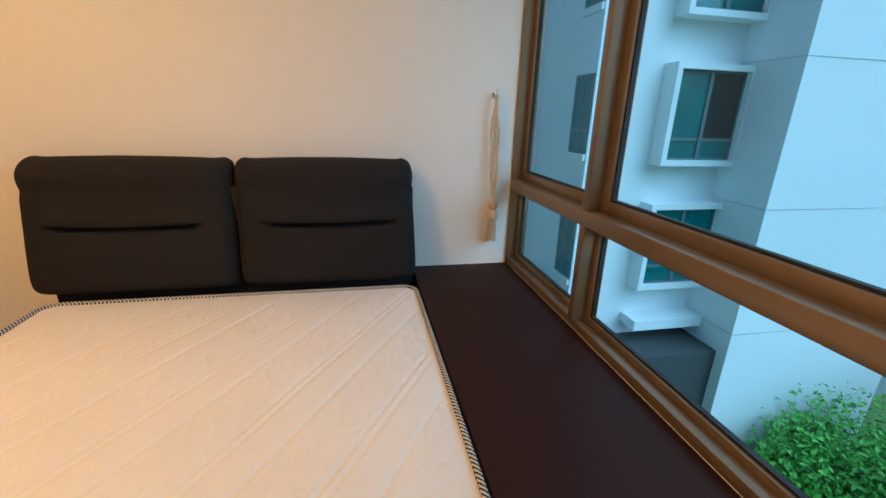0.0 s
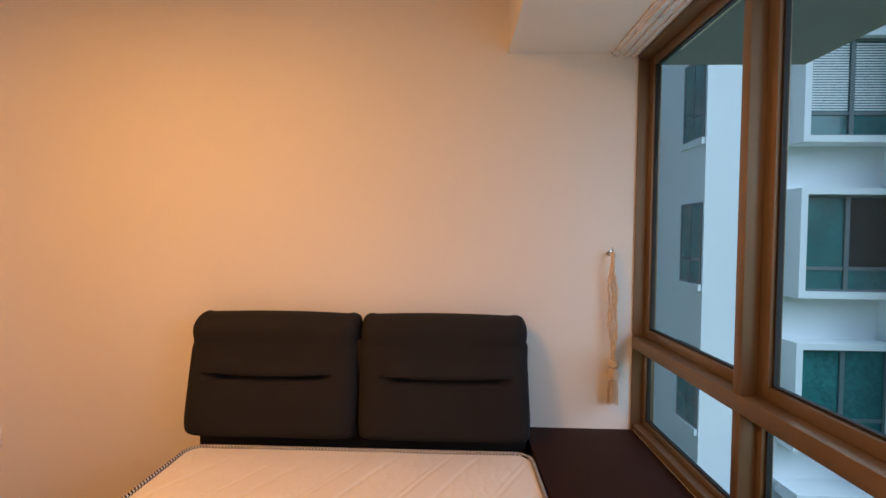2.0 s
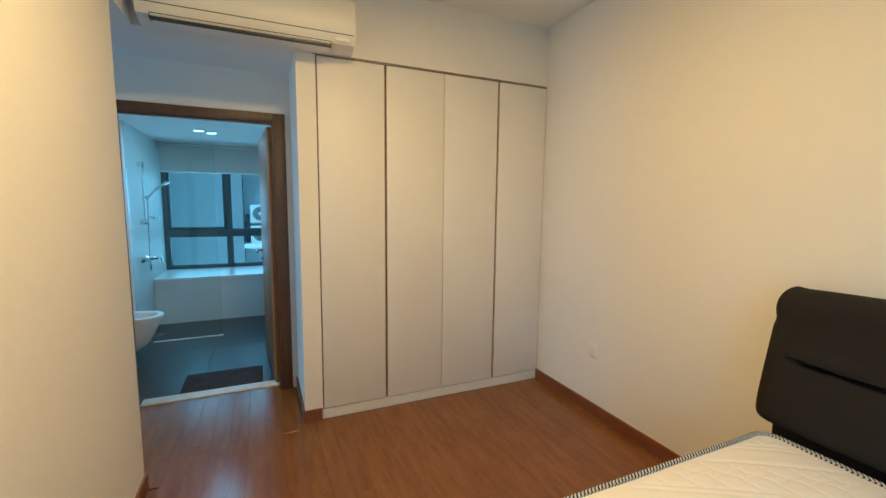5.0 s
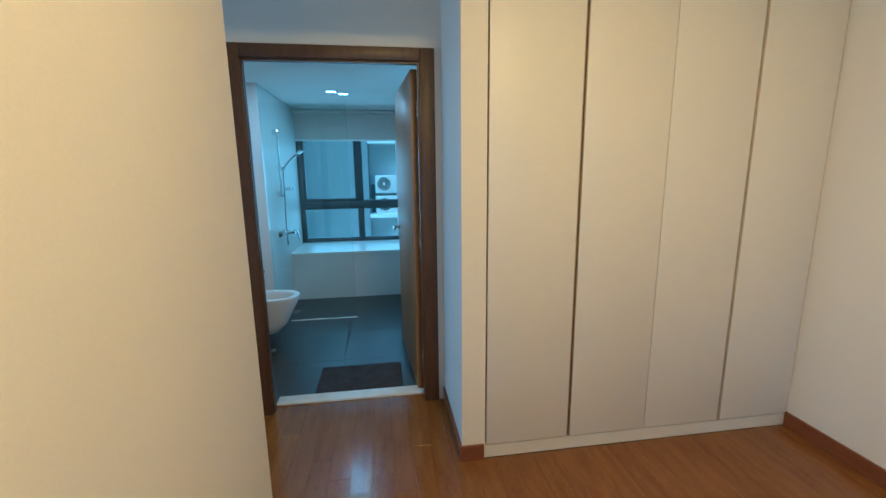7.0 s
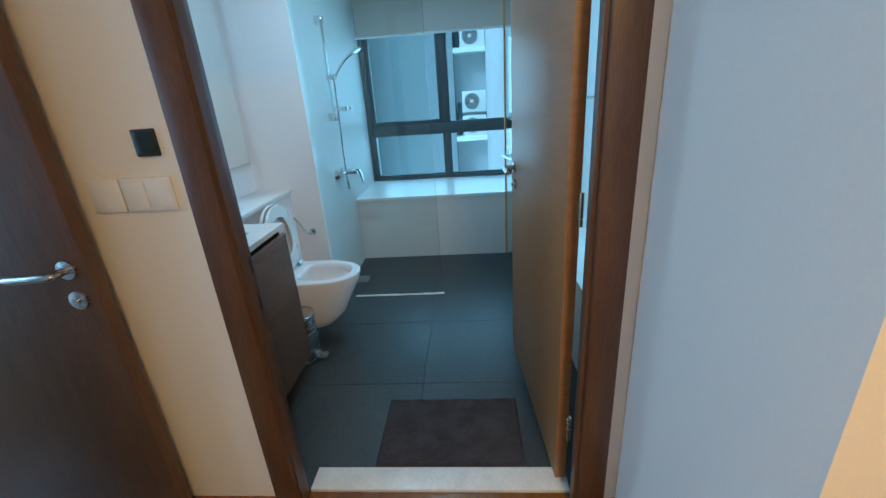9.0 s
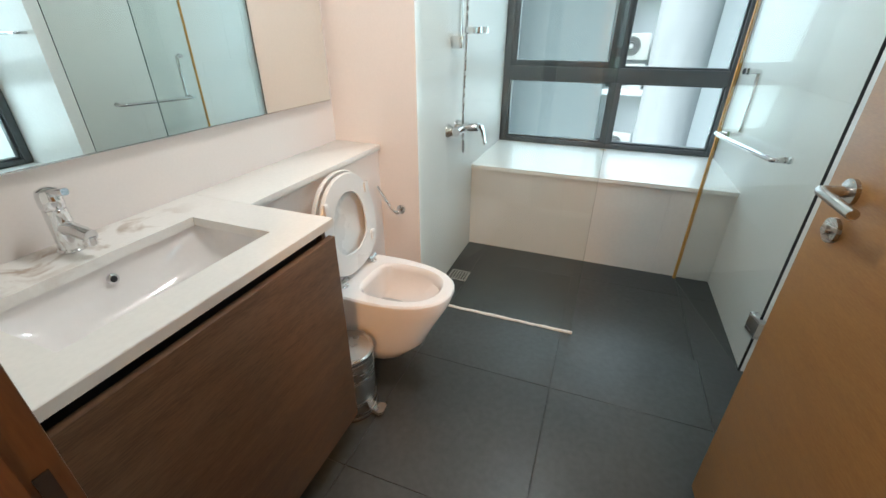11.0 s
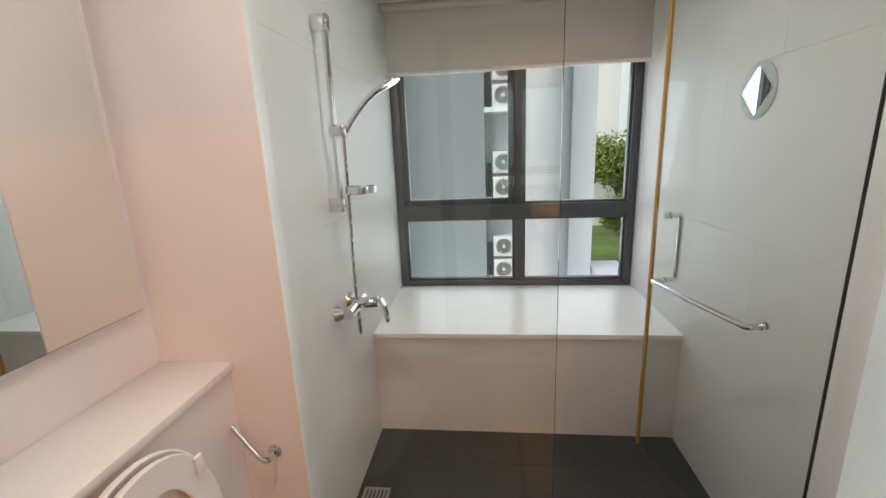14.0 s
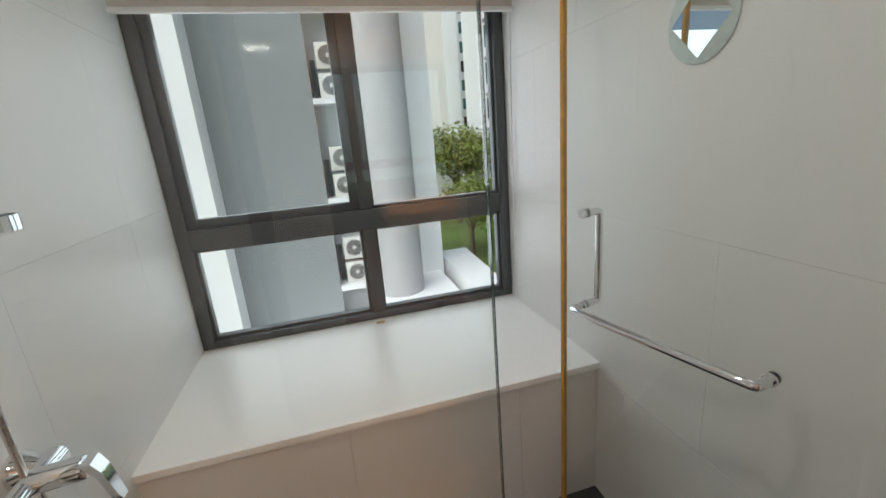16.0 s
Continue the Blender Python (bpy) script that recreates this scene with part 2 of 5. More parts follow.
COLUMN = mat("weathered_column", (0.43, 0.43, 0.44), 0.85, var=0.1, scale=0.7, fine=3, bump=0.03, stretch=(1.0, 1.0, 0.3))
FARGLASS = mat("far_window_glass", (0.05, 0.15, 0.155), 0.12, var=0.3, scale=1.5, fine=12, bump=0)
DARKGLASS = mat("dark_window_glass", (0.02, 0.03, 0.03), 0.12, var=0.3, scale=1.5, fine=12, bump=0)
FARFRAME = mat("far_window_frame", (0.13, 0.17, 0.18), 0.5)
MESHMETAL = mat("painted_metal", (0.66, 0.66, 0.63), 0.5, var=0.05, scale=6)
LEAF = mat("leaf", (0.17, 0.34, 0.03), 0.55, var=0.4, scale=1.3, fine=14, bump=0, rand=0.1)
GLASSEDGE = mat("glass_edge", (0.02, 0.045, 0.04), 0.2)
LEAFPALE = mat("pale_leaf", (0.2, 0.25, 0.045), 0.55, var=0.4, scale=0.8, fine=9, bump=0, rand=0.1)
BARK = mat("bark", (0.12, 0.09, 0.065), 0.9, var=0.3, scale=6, fine=40, bump=0.3)
GRASS = mat("lawn", (0.11, 0.16, 0.035), 0.95, var=0.35, scale=0.4, fine=7, bump=0.3)
LAMPGLOW = glow("lamp_diffuser", (1.0, 0.95, 0.86), 7.0)


# ---------- mesh helpers ----------
def box(bm, x0, x1, y0, y1, z0, z1, bevel=0.0, segments=2):
    x0, x1 = min(x0, x1), max(x0, x1)
    y0, y1 = min(y0, y1), max(y0, y1)
    z0, z1 = min(z0, z1), max(z0, z1)
    made = bmesh.ops.create_cube(bm, size=1.0, matrix=Matrix.Translation(((x0 + x1) / 2, (y0 + y1) / 2, (z0 + z1) / 2)) @ Matrix.Diagonal((x1 - x0, y1 - y0, z1 - z0, 1)))
    if bevel:
        edges = list({e for v in made["verts"] for e in v.link_edges})
        bmesh.ops.bevel(bm, geom=edges, offset=bevel, segments=segments, profile=0.5, affect="EDGES", clamp_overlap=True)
    return bm


def boxes(*spans, bevel=0.0):
    bm = bmesh.new()
    for s in spans:
        box(bm, *s, bevel=bevel)
    return bm


def rings(bm, loops, closed=True, cap=(True, True)):
    """Skin through loops of points."""
    vs = [[bm.verts.new(p) for p in loop] for loop in loops]
    n = len(vs[0])
    for a, b in zip(vs, vs[1:]):
        for i in range(n if closed else n - 1):
            j = (i + 1) % n
            bm.faces.new((a[i], a[j], b[j], b[i]))
    if cap[0]:
        bm.faces.new(list(reversed(vs[0])))
    if cap[1]:
        bm.faces.new(vs[-1])
    bmesh.ops.recalc_face_normals(bm, faces=bm.faces[:])
    return bm


def lathe(bm, profile, m, n=28, cap=(True, True)):
    """Turned shape: profile rows of radius and height, along m's z."""
    return rings(bm, [[m @ Vector((r * math.cos(2 * math.pi * k / n), r * math.sin(2 * math.pi * k / n), h)) for k in range(n)] for r, h in profile], cap=cap)


def tube(bm, path, r, n=12, smooth=0):
    """Round bar along points; r a number or a list."""
    pts = [Vector(p) for p in path]
    for _ in range(smooth):
        q = [pts[0]]
        for a, b in zip(pts, pts[1:]):
            q += [a.lerp(b, 0.25), a.lerp(b, 0.75)]
        pts = q + [pts[-1]]
    loops, up = [], None
    for i, p in enumerate(pts):
        d = (pts[min(i + 1, len(pts) - 1)] - pts[max(i - 1, 0)]).normalized()
        if up is None:
            up = d.orthogonal().normalized()
        side = d.cross(up).normalized()
        up = side.cross(d).normalized()
        rr = r if not isinstance(r, (list, tuple)) else r[min(i * len(r) // len(pts), len(r) - 1)]
        loops.append([p + rr * (math.cos(a) * up + math.sin(a) * side) for a in (2 * math.pi * k / n for k in range(n))])
    return rings(bm, loops)


OFFSET = {}


def thing(name, loc, label, category, group="", kind=""):
    ob = new(name)
    ob.empty_display_size = 0.1
    ob.location = loc
    OFFSET[ob] = Vector(loc)
    return tagged(ob, label, category, group, kind)


def smooth_by_angle(me, angle=0.6):
    bm = bmesh.new()
    bm.from_mesh(me)
    for f in bm.faces:
        f.smooth = True
    for e in bm.edges:
        e.smooth = len(e.link_faces) == 2 and e.calc_face_angle(0) < angle
    bm.to_mesh(me)
    bm.free()


def part(name, bm, material, parent, label="", soft=True):
    """A bmesh in world places as one mesh under a thing or a part."""
    off = OFFSET[parent]
    bmesh.ops.translate(bm, verts=bm.verts[:], vec=-off)
    me = bpy.data.meshes.new(name)
    bm.to_mesh(me)
    bm.free()
    if soft:
        smooth_by_angle(me)
    me.materials.append(material)
    ob = new(name, me)
    ob.parent = parent
    OFFSET[ob] = off
    if label:
        ob["label"] = label
    return ob


def solo(name, bm, material, loc, label, category="", kind="", group="", soft=True):
    """A thing of one mesh."""
    bmesh.ops.translate(bm, verts=bm.verts[:], vec=-Vector(loc))
    me = bpy.data.meshes.new(name)
    bm.to_mesh(me)
    bm.free()
    if soft:
        smooth_by_angle(me)
    me.materials.append(material)
    ob = new(name, me)
    ob.location = loc
    OFFSET[ob] = Vector(loc)
    return tagged(ob, label, category, group, kind)


def structure(name, spans, material, label, category="wall", bevel=0.0):
    s = spans[0]
    return solo(name, boxes(*spans, bevel=bevel), material, (s[0], s[2], s[4]), label, category, "structure", soft=False)


# ---------- bedroom shell ----------
WR, WIN, HEADY, FOOTY, CEILZ, SOFZ = -2.91, 1.087, 2.317, -0.442, 2.905, 2.485
DOORX0, DOORX1 = -3.515, -3.575   # both faces of the bathroom door's wall
structure("wall_north", [(-3.62, 1.204, HEADY, HEADY + 0.2, -0.1, 3.1)], PAINT, "cream painted wall behind the bed")
structure("wall_south", [(-2.536, 1.35, FOOTY - 0.15, FOOTY, -0.1, 3.1)], PAINT, "cream painted wall at the foot of the bed")
structure("wall_corridor_return", [(-2.536, -2.40, -3.2, FOOTY - 0.15, -0.1, 3.1)], PAINT, "cream painted side wall of the entry corridor")
structure("wall_east", [(1.10, 1.205, FOOTY, HEADY, -0.1, 0.585), (1.10, 1.30, FOOTY, HEADY, 2.50, 3.1)], PAINT, "painted wall below and above the window")
structure("wall_bulkhead", [(WR, WR - 0.1, FOOTY - 0.1, HEADY, 2.452, CEILZ)], PAINT, "cream painted bulkhead above the wardrobe")
structure("wall_bulkhead_side", [(WR, -2.536, FOOTY - 0.1, FOOTY - 0.001, 2.452, CEILZ)], PAINT, "cream painted wall above the corridor corner")
structure("wall_pier", [(WR, DOORX0 - 0.02, 0.392, 0.512, 0, 2.452)], PAINT, "painted pier between wardrobe and corridor")
structure("wall_wardrobe_back", [(WR - 0.62, WR - 0.68, 0.512, HEADY, 0, 2.9)], PAINT, "painted wall behind the wardrobe")
structure("ceiling", [(-3.0, 1.35, -0.6, 2.5, CEILZ, CEILZ + 0.12)], CEIL, "plain white painted bedroom ceiling", "ceiling")
structure("ceiling_soffit", [(0.44, 1.10, FOOTY, HEADY, SOFZ, CEILZ - 0.001)], CEIL, "white curtain soffit along the window", "ceiling")
structure("ceiling_corridor", [(-3.70, WR - 0.1, -3.2, 0.5, 2.452, 2.56), (WR - 0.1, -2.4, -3.2, FOOTY - 0.1, 2.452, 2.56)], CEIL, "lower white corridor ceiling", "ceiling")
structure("wall_bath_door", [(DOORX0, DOORX1, -3.2, -0.775, 0, 2.452), (DOORX0, DOORX1, 0.352, 0.46, 0, 2.452), (DOORX0, DOORX1, -0.775, 0.352, 2.165, 2.452)], PAINT, "white painted wall round the bathroom door")
structure("wall_entry", [(-3.514, -3.50, -2.02, -1.90, 0, 2.452), (-2.555, -2.536, -2.02, -1.90, 0, 2.452), (-3.50, -2.555, -2.02, -1.90, 2.15, 2.452)], PAINT, "white painted wall round the entry doorway")
# out of view; added to close the hall behind its lamp
structure("wall_hall", [(-3.62, -2.40, -3.35, -3.2, -0.1, 2.56)], PAINT, "unseen white wall added to close the hall")
solo("soffit_track", boxes((0.955, 1.085, FOOTY, HEADY - 0.004, SOFZ - 0.012, SOFZ - 0.001), (0.975, 0.985, FOOTY, HEADY - 0.004, SOFZ - 0.024, SOFZ - 0.012), (1.015, 1.025, FOOTY, HEADY - 0.004, SOFZ - 0.024, SOFZ - 0.012), (1.055, 1.065, FOOTY, HEADY - 0.004, SOFZ - 0.024, SOFZ - 0.012)), PLASTIC, (1.0, 0.9, SOFZ - 0.02), "white curtain track on the soffit", "curtain track")

# skirting
structure("baseboard", [(WR + 0.0, 1.0, HEADY - 0.014, HEADY, 0, 0.085)], SKIRT, "reddish brown wooden skirting board", "skirting", 0.002)
structure("baseboard_corridor", [(WR + 0.012, WR, 0.392, 0.505, 0, 0.085), (WR + 0.012, DOORX0, 0.380, 0.392, 0, 0.085), (DOORX0 + 0.012, DOORX0, -1.889, -0.777, 0, 0.085), (-2.548, -2.536, -1.889, FOOTY + 0.012, 0, 0.085), (-2.536, 0.5, FOOTY, FOOTY + 0.012, 0, 0.085)], SKIRT, "reddish brown wooden skirting board", "skirting")

# ---------- bedroom window ----------
def sliding_window():
    w = thing("window_1", (1.14, 0.9, 0.585), "bronze aluminium window with fixed lower lights", "window", kind="structure")
    y0, y1, z0, z1 = FOOTY + 0.002, HEADY - 0.004, 0.586, 2.498
    part("frame", boxes((1.087, 1.20, y1 - 0.006, y1, z0, z1), (1.087, 1.20, y0, y0 + 0.045, z0, z1), (1.087, 1.20, y0 + 0.045, y1 - 0.006, z1 - 0.05, z1), (1.100, 1.20, y0 + 0.045, y1 - 0.006, z0, z0 + 0.035), bevel=0.002), ALU, w)
    part("transom", boxes((1.082, 1.195, y0 + 0.045, y1 - 0.006, 1.008, 1.066), bevel=0.004), ALU, w)
    for y in (1.523, 0.05):
        part("mullion", boxes((1.087, 1.19, y, y + 0.036, z0 + 0.035, 1.008), (1.087, 1.19, y, y + 0.036, 1.066, z1 - 0.05), bevel=0.003), ALU, w)
    spans = [(y0 + 0.045, 0.05), (0.086, 1.523), (1.559, y1 - 0.006)]
    for a, b in spans:
        for lo, hi, s in ((z0 + 0.035, 1.008, 0.024), (1.066, z1 - 0.05, 0.042)):
            sash = part("sash", boxes((1.141, 1.178, a, a + s, lo, hi), (1.141, 1.178, b - s, b, lo, hi), (1.141, 1.178, a + s, b - s, lo, lo + s), (1.141, 1.178, a + s, b - s, hi - s, hi), bevel=0.002), ALU, w)
            g = 0.008
            part("gasket", boxes((1.152, 1.168, a + s, a + s + g, lo + s, hi - s), (1.152, 1.168, b - s - g, b - s, lo + s, hi - s), (1.152, 1.168, a + s + g, b - s - g, lo + s, lo + s + g), (1.152, 1.168, a + s + g, b - s - g, hi - s - g, hi - s)), GASKET, sash)
            p = part("pane", boxes((1.157, 1.163, a + s + g, b - s - g, lo + s + g, hi - s - g)), PANE, sash, soft=False)
            p.visible_shadow = False
    part("handle", boxes((1.112, 1.1405, 1.57, 1.595, 1.43, 1.56), bevel=0.006), ALU, w, "bronze sash pull handle")


sliding_window()
structure("window_ledge", [(0.55, 1.0995, FOOTY, HEADY, 0.552, 0.5855)], LEDGE, "dark brown window ledge beside the bed", "ledge", 0.003)
structure("window_ledge_front", [(0.56, 1.09, FOOTY, HEADY, 0.0, 0.551)], LEDGE, "dark brown panel under the window ledge", "ledge")
# overhang outside
structure("overhang", [(1.22, 2.40, -6.0, 2.93, 2.68, 2.95)], FACADEGREY, "grey concrete overhang above the window outside", "overhang")


# ---------- wardrobe ----------
def wardrobe():
    w = thing("wardrobe", (-3.2, 1.41, 0), "built-in cream laminate wardrobe with four tall flush doors", "wardrobe")
    y0, y1 = 0.514, HEADY - 0.003
    part("carcass", boxes((WR - 0.02, WR - 0.6, y0, y1, 0.075, 2.448)), GAP, w, soft=False)
    part("plinth", boxes((WR - 0.004, WR - 0.5, y0, y1, 0.0, 0.072)), PLINTH, w, "pale grey plinth")
    part("top_trim", boxes((WR + 0.003, WR - 0.018, y0 - 0.02, y1, 2.438, 2.443)), PULL, w, "thin brown top line")
    ys = [0.518, 0.969, 1.410, 1.868, y1]
    for i in range(4):
        a = ys[i] + (0.009 if i in (1, 3) else 0.002)
        b = ys[i + 1] - (0.009 if i in (0, 2) else 0.002)
        d = part("door", boxes((WR + 0.002, WR - 0.017, a, b, 0.078, 2.434), bevel=0.0015), LAMINATE, w)
        if i in (0, 2):
            part("pull_edge", boxes((WR - 0.004, WR - 0.018, b, b + 0.007, 0.078, 2.434)), PULL, d, "slim bronze finger pull")


wardrobe()


# ---------- bed ----------
def cushion(x0, x1, z0, z1, yc, depth, seam, s0, s1, inner, seed):
    """Upholstered back cushion, narrower above, with a rolled top and a stitched fold from s0 to s1 of its width."""
    bm = bmesh.new()
    nu, nv = 64, 72
    for s in (-1, 1):
        grid = []
        for j in range(nv + 1):
            v = -1 + 2 * j / nv
            row = []
            for i in range(nu + 1):
                u = -1 + 2 * i / nu
                uu, vv = math.sin(u * math.pi / 2), math.sin(v * math.pi / 2)
                rim = max(0, 1 - abs(uu) ** 11) ** 0.5 * max(0, 1 - abs(vv) ** 8) ** 0.5
                z = (z0 + z1) / 2 + vv * (z1 - z0) / 2
                roll = math.exp(-((z - (z1 - 0.055)) / 0.052) ** 2)
                fold = math.exp(-((z - (z1 - 0.125)) / 0.022) ** 2)
                half = (x1 - x0) / 2 * (1 - 0.026 * (vv + 1) / 2 + 0.009 * roll - 0.005 * fold)
                x = (x0 + x1) / 2 + inner * ((x1 - x0) / 2 - half) + uu * (half - 0.010 * abs(vv) ** 18 - 0.005 * abs(vv) ** 4)
                z -= vv * 0.009 * abs(uu) ** 16
                z += 0.010 * (vv + 1) / 2 * (1 - uu * uu) + 0.008 * math.exp(-((abs(uu) - 0.93) / 0.06) ** 2) * max(0, vv) ** 6
                d = depth * rim
                if s < 0:
                    q = (uu - s0) / (s1 - s0)
                    reach = max(0.0, min(1.0, q * 9, (1 - q) * 9))
                    line = seam - 0.014 * (1 - (2 * q - 1) ** 2) + 0.012
                    d *= 1 + 0.13 * roll
                    d -= 0.007 * fold * abs(uu) ** 3 * rim
                    d -= 0.060 * math.exp(-((z - line) / 0.009) ** 2) * reach
                    d += 0.014 * math.exp(-((z - line - 0.04) / 0.03) ** 2) * reach
                    d += 0.007 * noise.noise((x * 6 + seed, z * 6, seed)) * rim
                    d += 0.004 * noise.noise((x * 22 + seed, z * 9, seed)) * rim * (0.3 + roll + fold)
                else:
                    d *= 0.45
                row.append(bm.verts.new((x, yc + s * d + 0.045 * vv, z)))
            grid.append(row)
        for j in range(nv):
            for i in range(nu):
                bm.faces.new((grid[j][i], grid[j][i + 1], grid[j + 1][i + 1], grid[j + 1][i]))
    bmesh.ops.remove_doubles(bm, verts=bm.verts[:], dist=0.0004)
    bmesh.ops.recalc_face_normals(bm, faces=bm.faces[:])
    return bm


def outline(x0, x1, y0, y1, r, n=8):
    pts = []
    for cx, cy, a0 in ((x1 - r, y1 - r, 0), (x0 + r, y1 - r, 90), (x0 + r, y0 + r, 180), (x1 - r, y0 + r, 270)):
        for k in range(n + 1):
            a = radians(a0 + 90 * k / n)
            pts.append((cx + r * math.cos(a), cy + r * math.sin(a)))
    return pts


def bed():
    b = thing("bed", (-0.25, 1.1, 0), "charcoal fabric upholstered bed frame with cushioned headboard", "bed")
    part("base", boxes((-1.03, 0.53, 0.245, 2.07, 0.10, 0.36), bevel=0.02), FABRIC, b)
    for x in (-0.95, 0.42):
        for y in (0.34, 1.95):
            bm = bmesh.new()
            lathe(bm, [(0.022, 0), (0.03, 0.10)], Matrix.Translation((x, y, 0)), 14)
            part("leg", bm, DARK, b)
    part("headboard_panel", boxes((-1.05, 0.535, 2.15, 2.285, 0.12, 1.06), bevel=0.015), FABRIC, b)
    part("headboard_cushion", cushion(-1.105, -0.263, 0.60, 1.172, 2.185, 0.105, 0.888, -0.78, 0.72, 1, 1.0), FABRIC, b)
    part("headboard_cushion", cushion(-0.269, 0.552, 0.60, 1.172, 2.185, 0.105, 0.888, -0.74, 0.80, -1, 5.0), FABRIC, b)


bed()


def quilted(x, y):
    """Relief of the quilting: smooth bands and rows of puffed flowers on the slant."""
    a = (x * 0.85 - y * 0.527)
    band = (a + 10) % 0.30
    edge = 0.0
    for c in (0.06, 0.085, 0.19):
        edge += math.exp(-((band - c) / 0.007) ** 2)
    flower = 0.0
    if band > 0.19 or band < 0.06:
        s = x * 0.527 + y * 0.85
        q, w = (s % 0.1) / 0.1 - 0.5, ((a + 10) % 0.085) / 0.085 - 0.5
        rr = math.hypot(q, w)
        an = math.atan2(w, q)
        flower = math.exp(-((rr - 0.32 - 0.1 * math.cos(4 * an)) / 0.07) ** 2)
    return -0.0042 * edge - 0.0032 * flower


def mattress():
    m = thing("mattress", (-0.25, 1.1, 0.36), "cream quilted mattress with black and white chevron piping", "mattress")
    x0, x1, y0, y1, zt, zb = -1.03, 0.535, 0.235, 2.062, 0.58, 0.362
    bm = bmesh.new()
    rad, nx, ny = 0.07, 230, 280
    verts = {}
    for i in range(nx + 1):
        for j in range(ny + 1):
            x, y = x0 + (x1 - x0) * i / nx, y0 + (y1 - y0) * j / ny
            dx, dy = min(x - x0, x1 - x), min(y - y0, y1 - y)
            if dx < rad and dy < rad:
                cx = x0 + rad if x < (x0 + x1) / 2 else x1 - rad
                cy = y0 + rad if y < (y0 + y1) / 2 else y1 - rad
                v = Vector((x - cx, y - cy))
                big = max(abs(v.x), abs(v.y))
                if v.length > 1e-6:
                    v = v * (big / v.length)
                x, y = cx + v.x, cy + v.y
                d = rad - v.length
            else:
                d = min(dx, dy)
            dome = 0.018 * (1 - math.exp(-d / 0.09))
            z = zt - 0.008 + dome * 0.7 + quilted(x, y) * min(1, d / 0.05) + 0.003 * noise.noise((x * 4, y * 4, 0))
            verts[i, j] = bm.verts.new((x, y, z))
    for i in range(nx):
        for j in range(ny):
            bm.faces.new((verts[i, j], verts[i + 1, j], verts[i + 1, j + 1], verts[i, j + 1]))
    part("top_panel", bm, QUILT, m)
    o = outline(x0, x1, y0, y1, rad)
    bm = bmesh.new()
    rings(bm, [[(x, y, z) for x, y in o] for z in (zb, zb + 0.02, (zt + zb) / 2, zt - 0.02, zt - 0.009)], cap=(True, False))
    part("border", bm, QUILT, m)
    for z in (zt - 0.004, zb + 0.012):
        bm = bmesh.new()
        tube(bm, [(x, y, z) for x, y in o + [o[0], o[1]]], 0.0095, 10)
        part("piping", bm, TAPE, m, "black and white chevron piping")


mattress()


# ---------- small things of the bedroom ----------
def tieback():
    t = thing("curtain_tieback", (0.985, HEADY, 0.75), "beige rope curtain tieback with tassel hanging on a hook", "tieback")
    bm = bmesh.new()
    lathe(bm, [(0.014, 0), (0.014, 0.004), (0.006, 0.006), (0.005, 0.03)], Matrix.Translation((0.966, HEADY, 1.485)) @ pose(0, 0, 0, 90), 14)
    tube(bm, [(0.966, HEADY - 0.03, 1.485), (0.966, HEADY - 0.045, 1.49), (0.966, HEADY - 0.045, 1.515)], 0.004, 8, 2)
    part("hook", bm, STEEL, t, "brass-grey wall hook")
    for k, x in enumerate((0.972, 0.980, 0.988)):
        bm = bmesh.new()
        path = []
        for i in range(41):
            f = i / 40
            path.append((0.966 + 0.016 * f + (x - 0.98) * math.sin(math.pi * f) * 2.0 + 0.004 * math.sin(17 * f + k), HEADY - 0.034 - 0.006 * k + 0.004 * math.sin(60 * f + 2 * k), 1.49 - 0.56 * f))
        tube(bm, path, 0.0075, 8)
        part("rope", bm, ROPE, t)
    bm = bmesh.new()
    lathe(bm, [(0.010, 0.20), (0.024, 0.195), (0.027, 0.172), (0.016, 0.158), (0.02, 0.152), (0.031, 0.13), (0.028, 0.108), (0.017, 0.098), (0.018, 0.09)], Matrix.Translation((0.984, HEADY - 0.036, 0.75)), 18)
    part("knot", bm, ROPE, t)
    bm = bmesh.new()
    for k in range(22):
        a, r = k * 2.4, 0.004 + 0.017 * math.sqrt(k / 22)
        x, y = 0.984 + r * math.cos(a), HEADY - 0.036 + r * math.sin(a)
        tube(bm, [(x, y, 0.845), (0.984 + 1.3 * r * math.cos(a), HEADY - 0.036 + 1.3 * r * math.sin(a), 0.80), (0.984 + 1.35 * r * math.cos(a), HEADY - 0.036 + 1.35 * r * math.sin(a), 0.732 + 0.006 * math.sin(k))], 0.0035, 5)
    part("tassel", bm, ROPE, t)


tieback()


def wall_plate(name, label, category, x, y, z, w, h, facing, buttons, material=None):
    """Plate on a wall. facing: 'y-' or 'x+'."""
    p = thing(name, (x, y, z - h / 2), label, category)

    def span(a0, a1, d0, d1, z0, z1):
        return (x + a0, x + a1, y - d1, y - d0, z + z0, z + z1) if facing == "y-" else (x + d0, x + d1, y + a0, y + a1, z + z0, z + z1)

    part("plate", boxes(span(-w / 2, w / 2, 0, 0.008, -h / 2, h / 2), bevel=0.003), material or PLASTIC, p)
    for a, b, lo, hi in buttons:
        part("rocker", boxes(span(a, b, 0.0081, 0.0105, lo, hi), bevel=0.001), PLASTIC if not material else DARKGLASS, p)
    return p


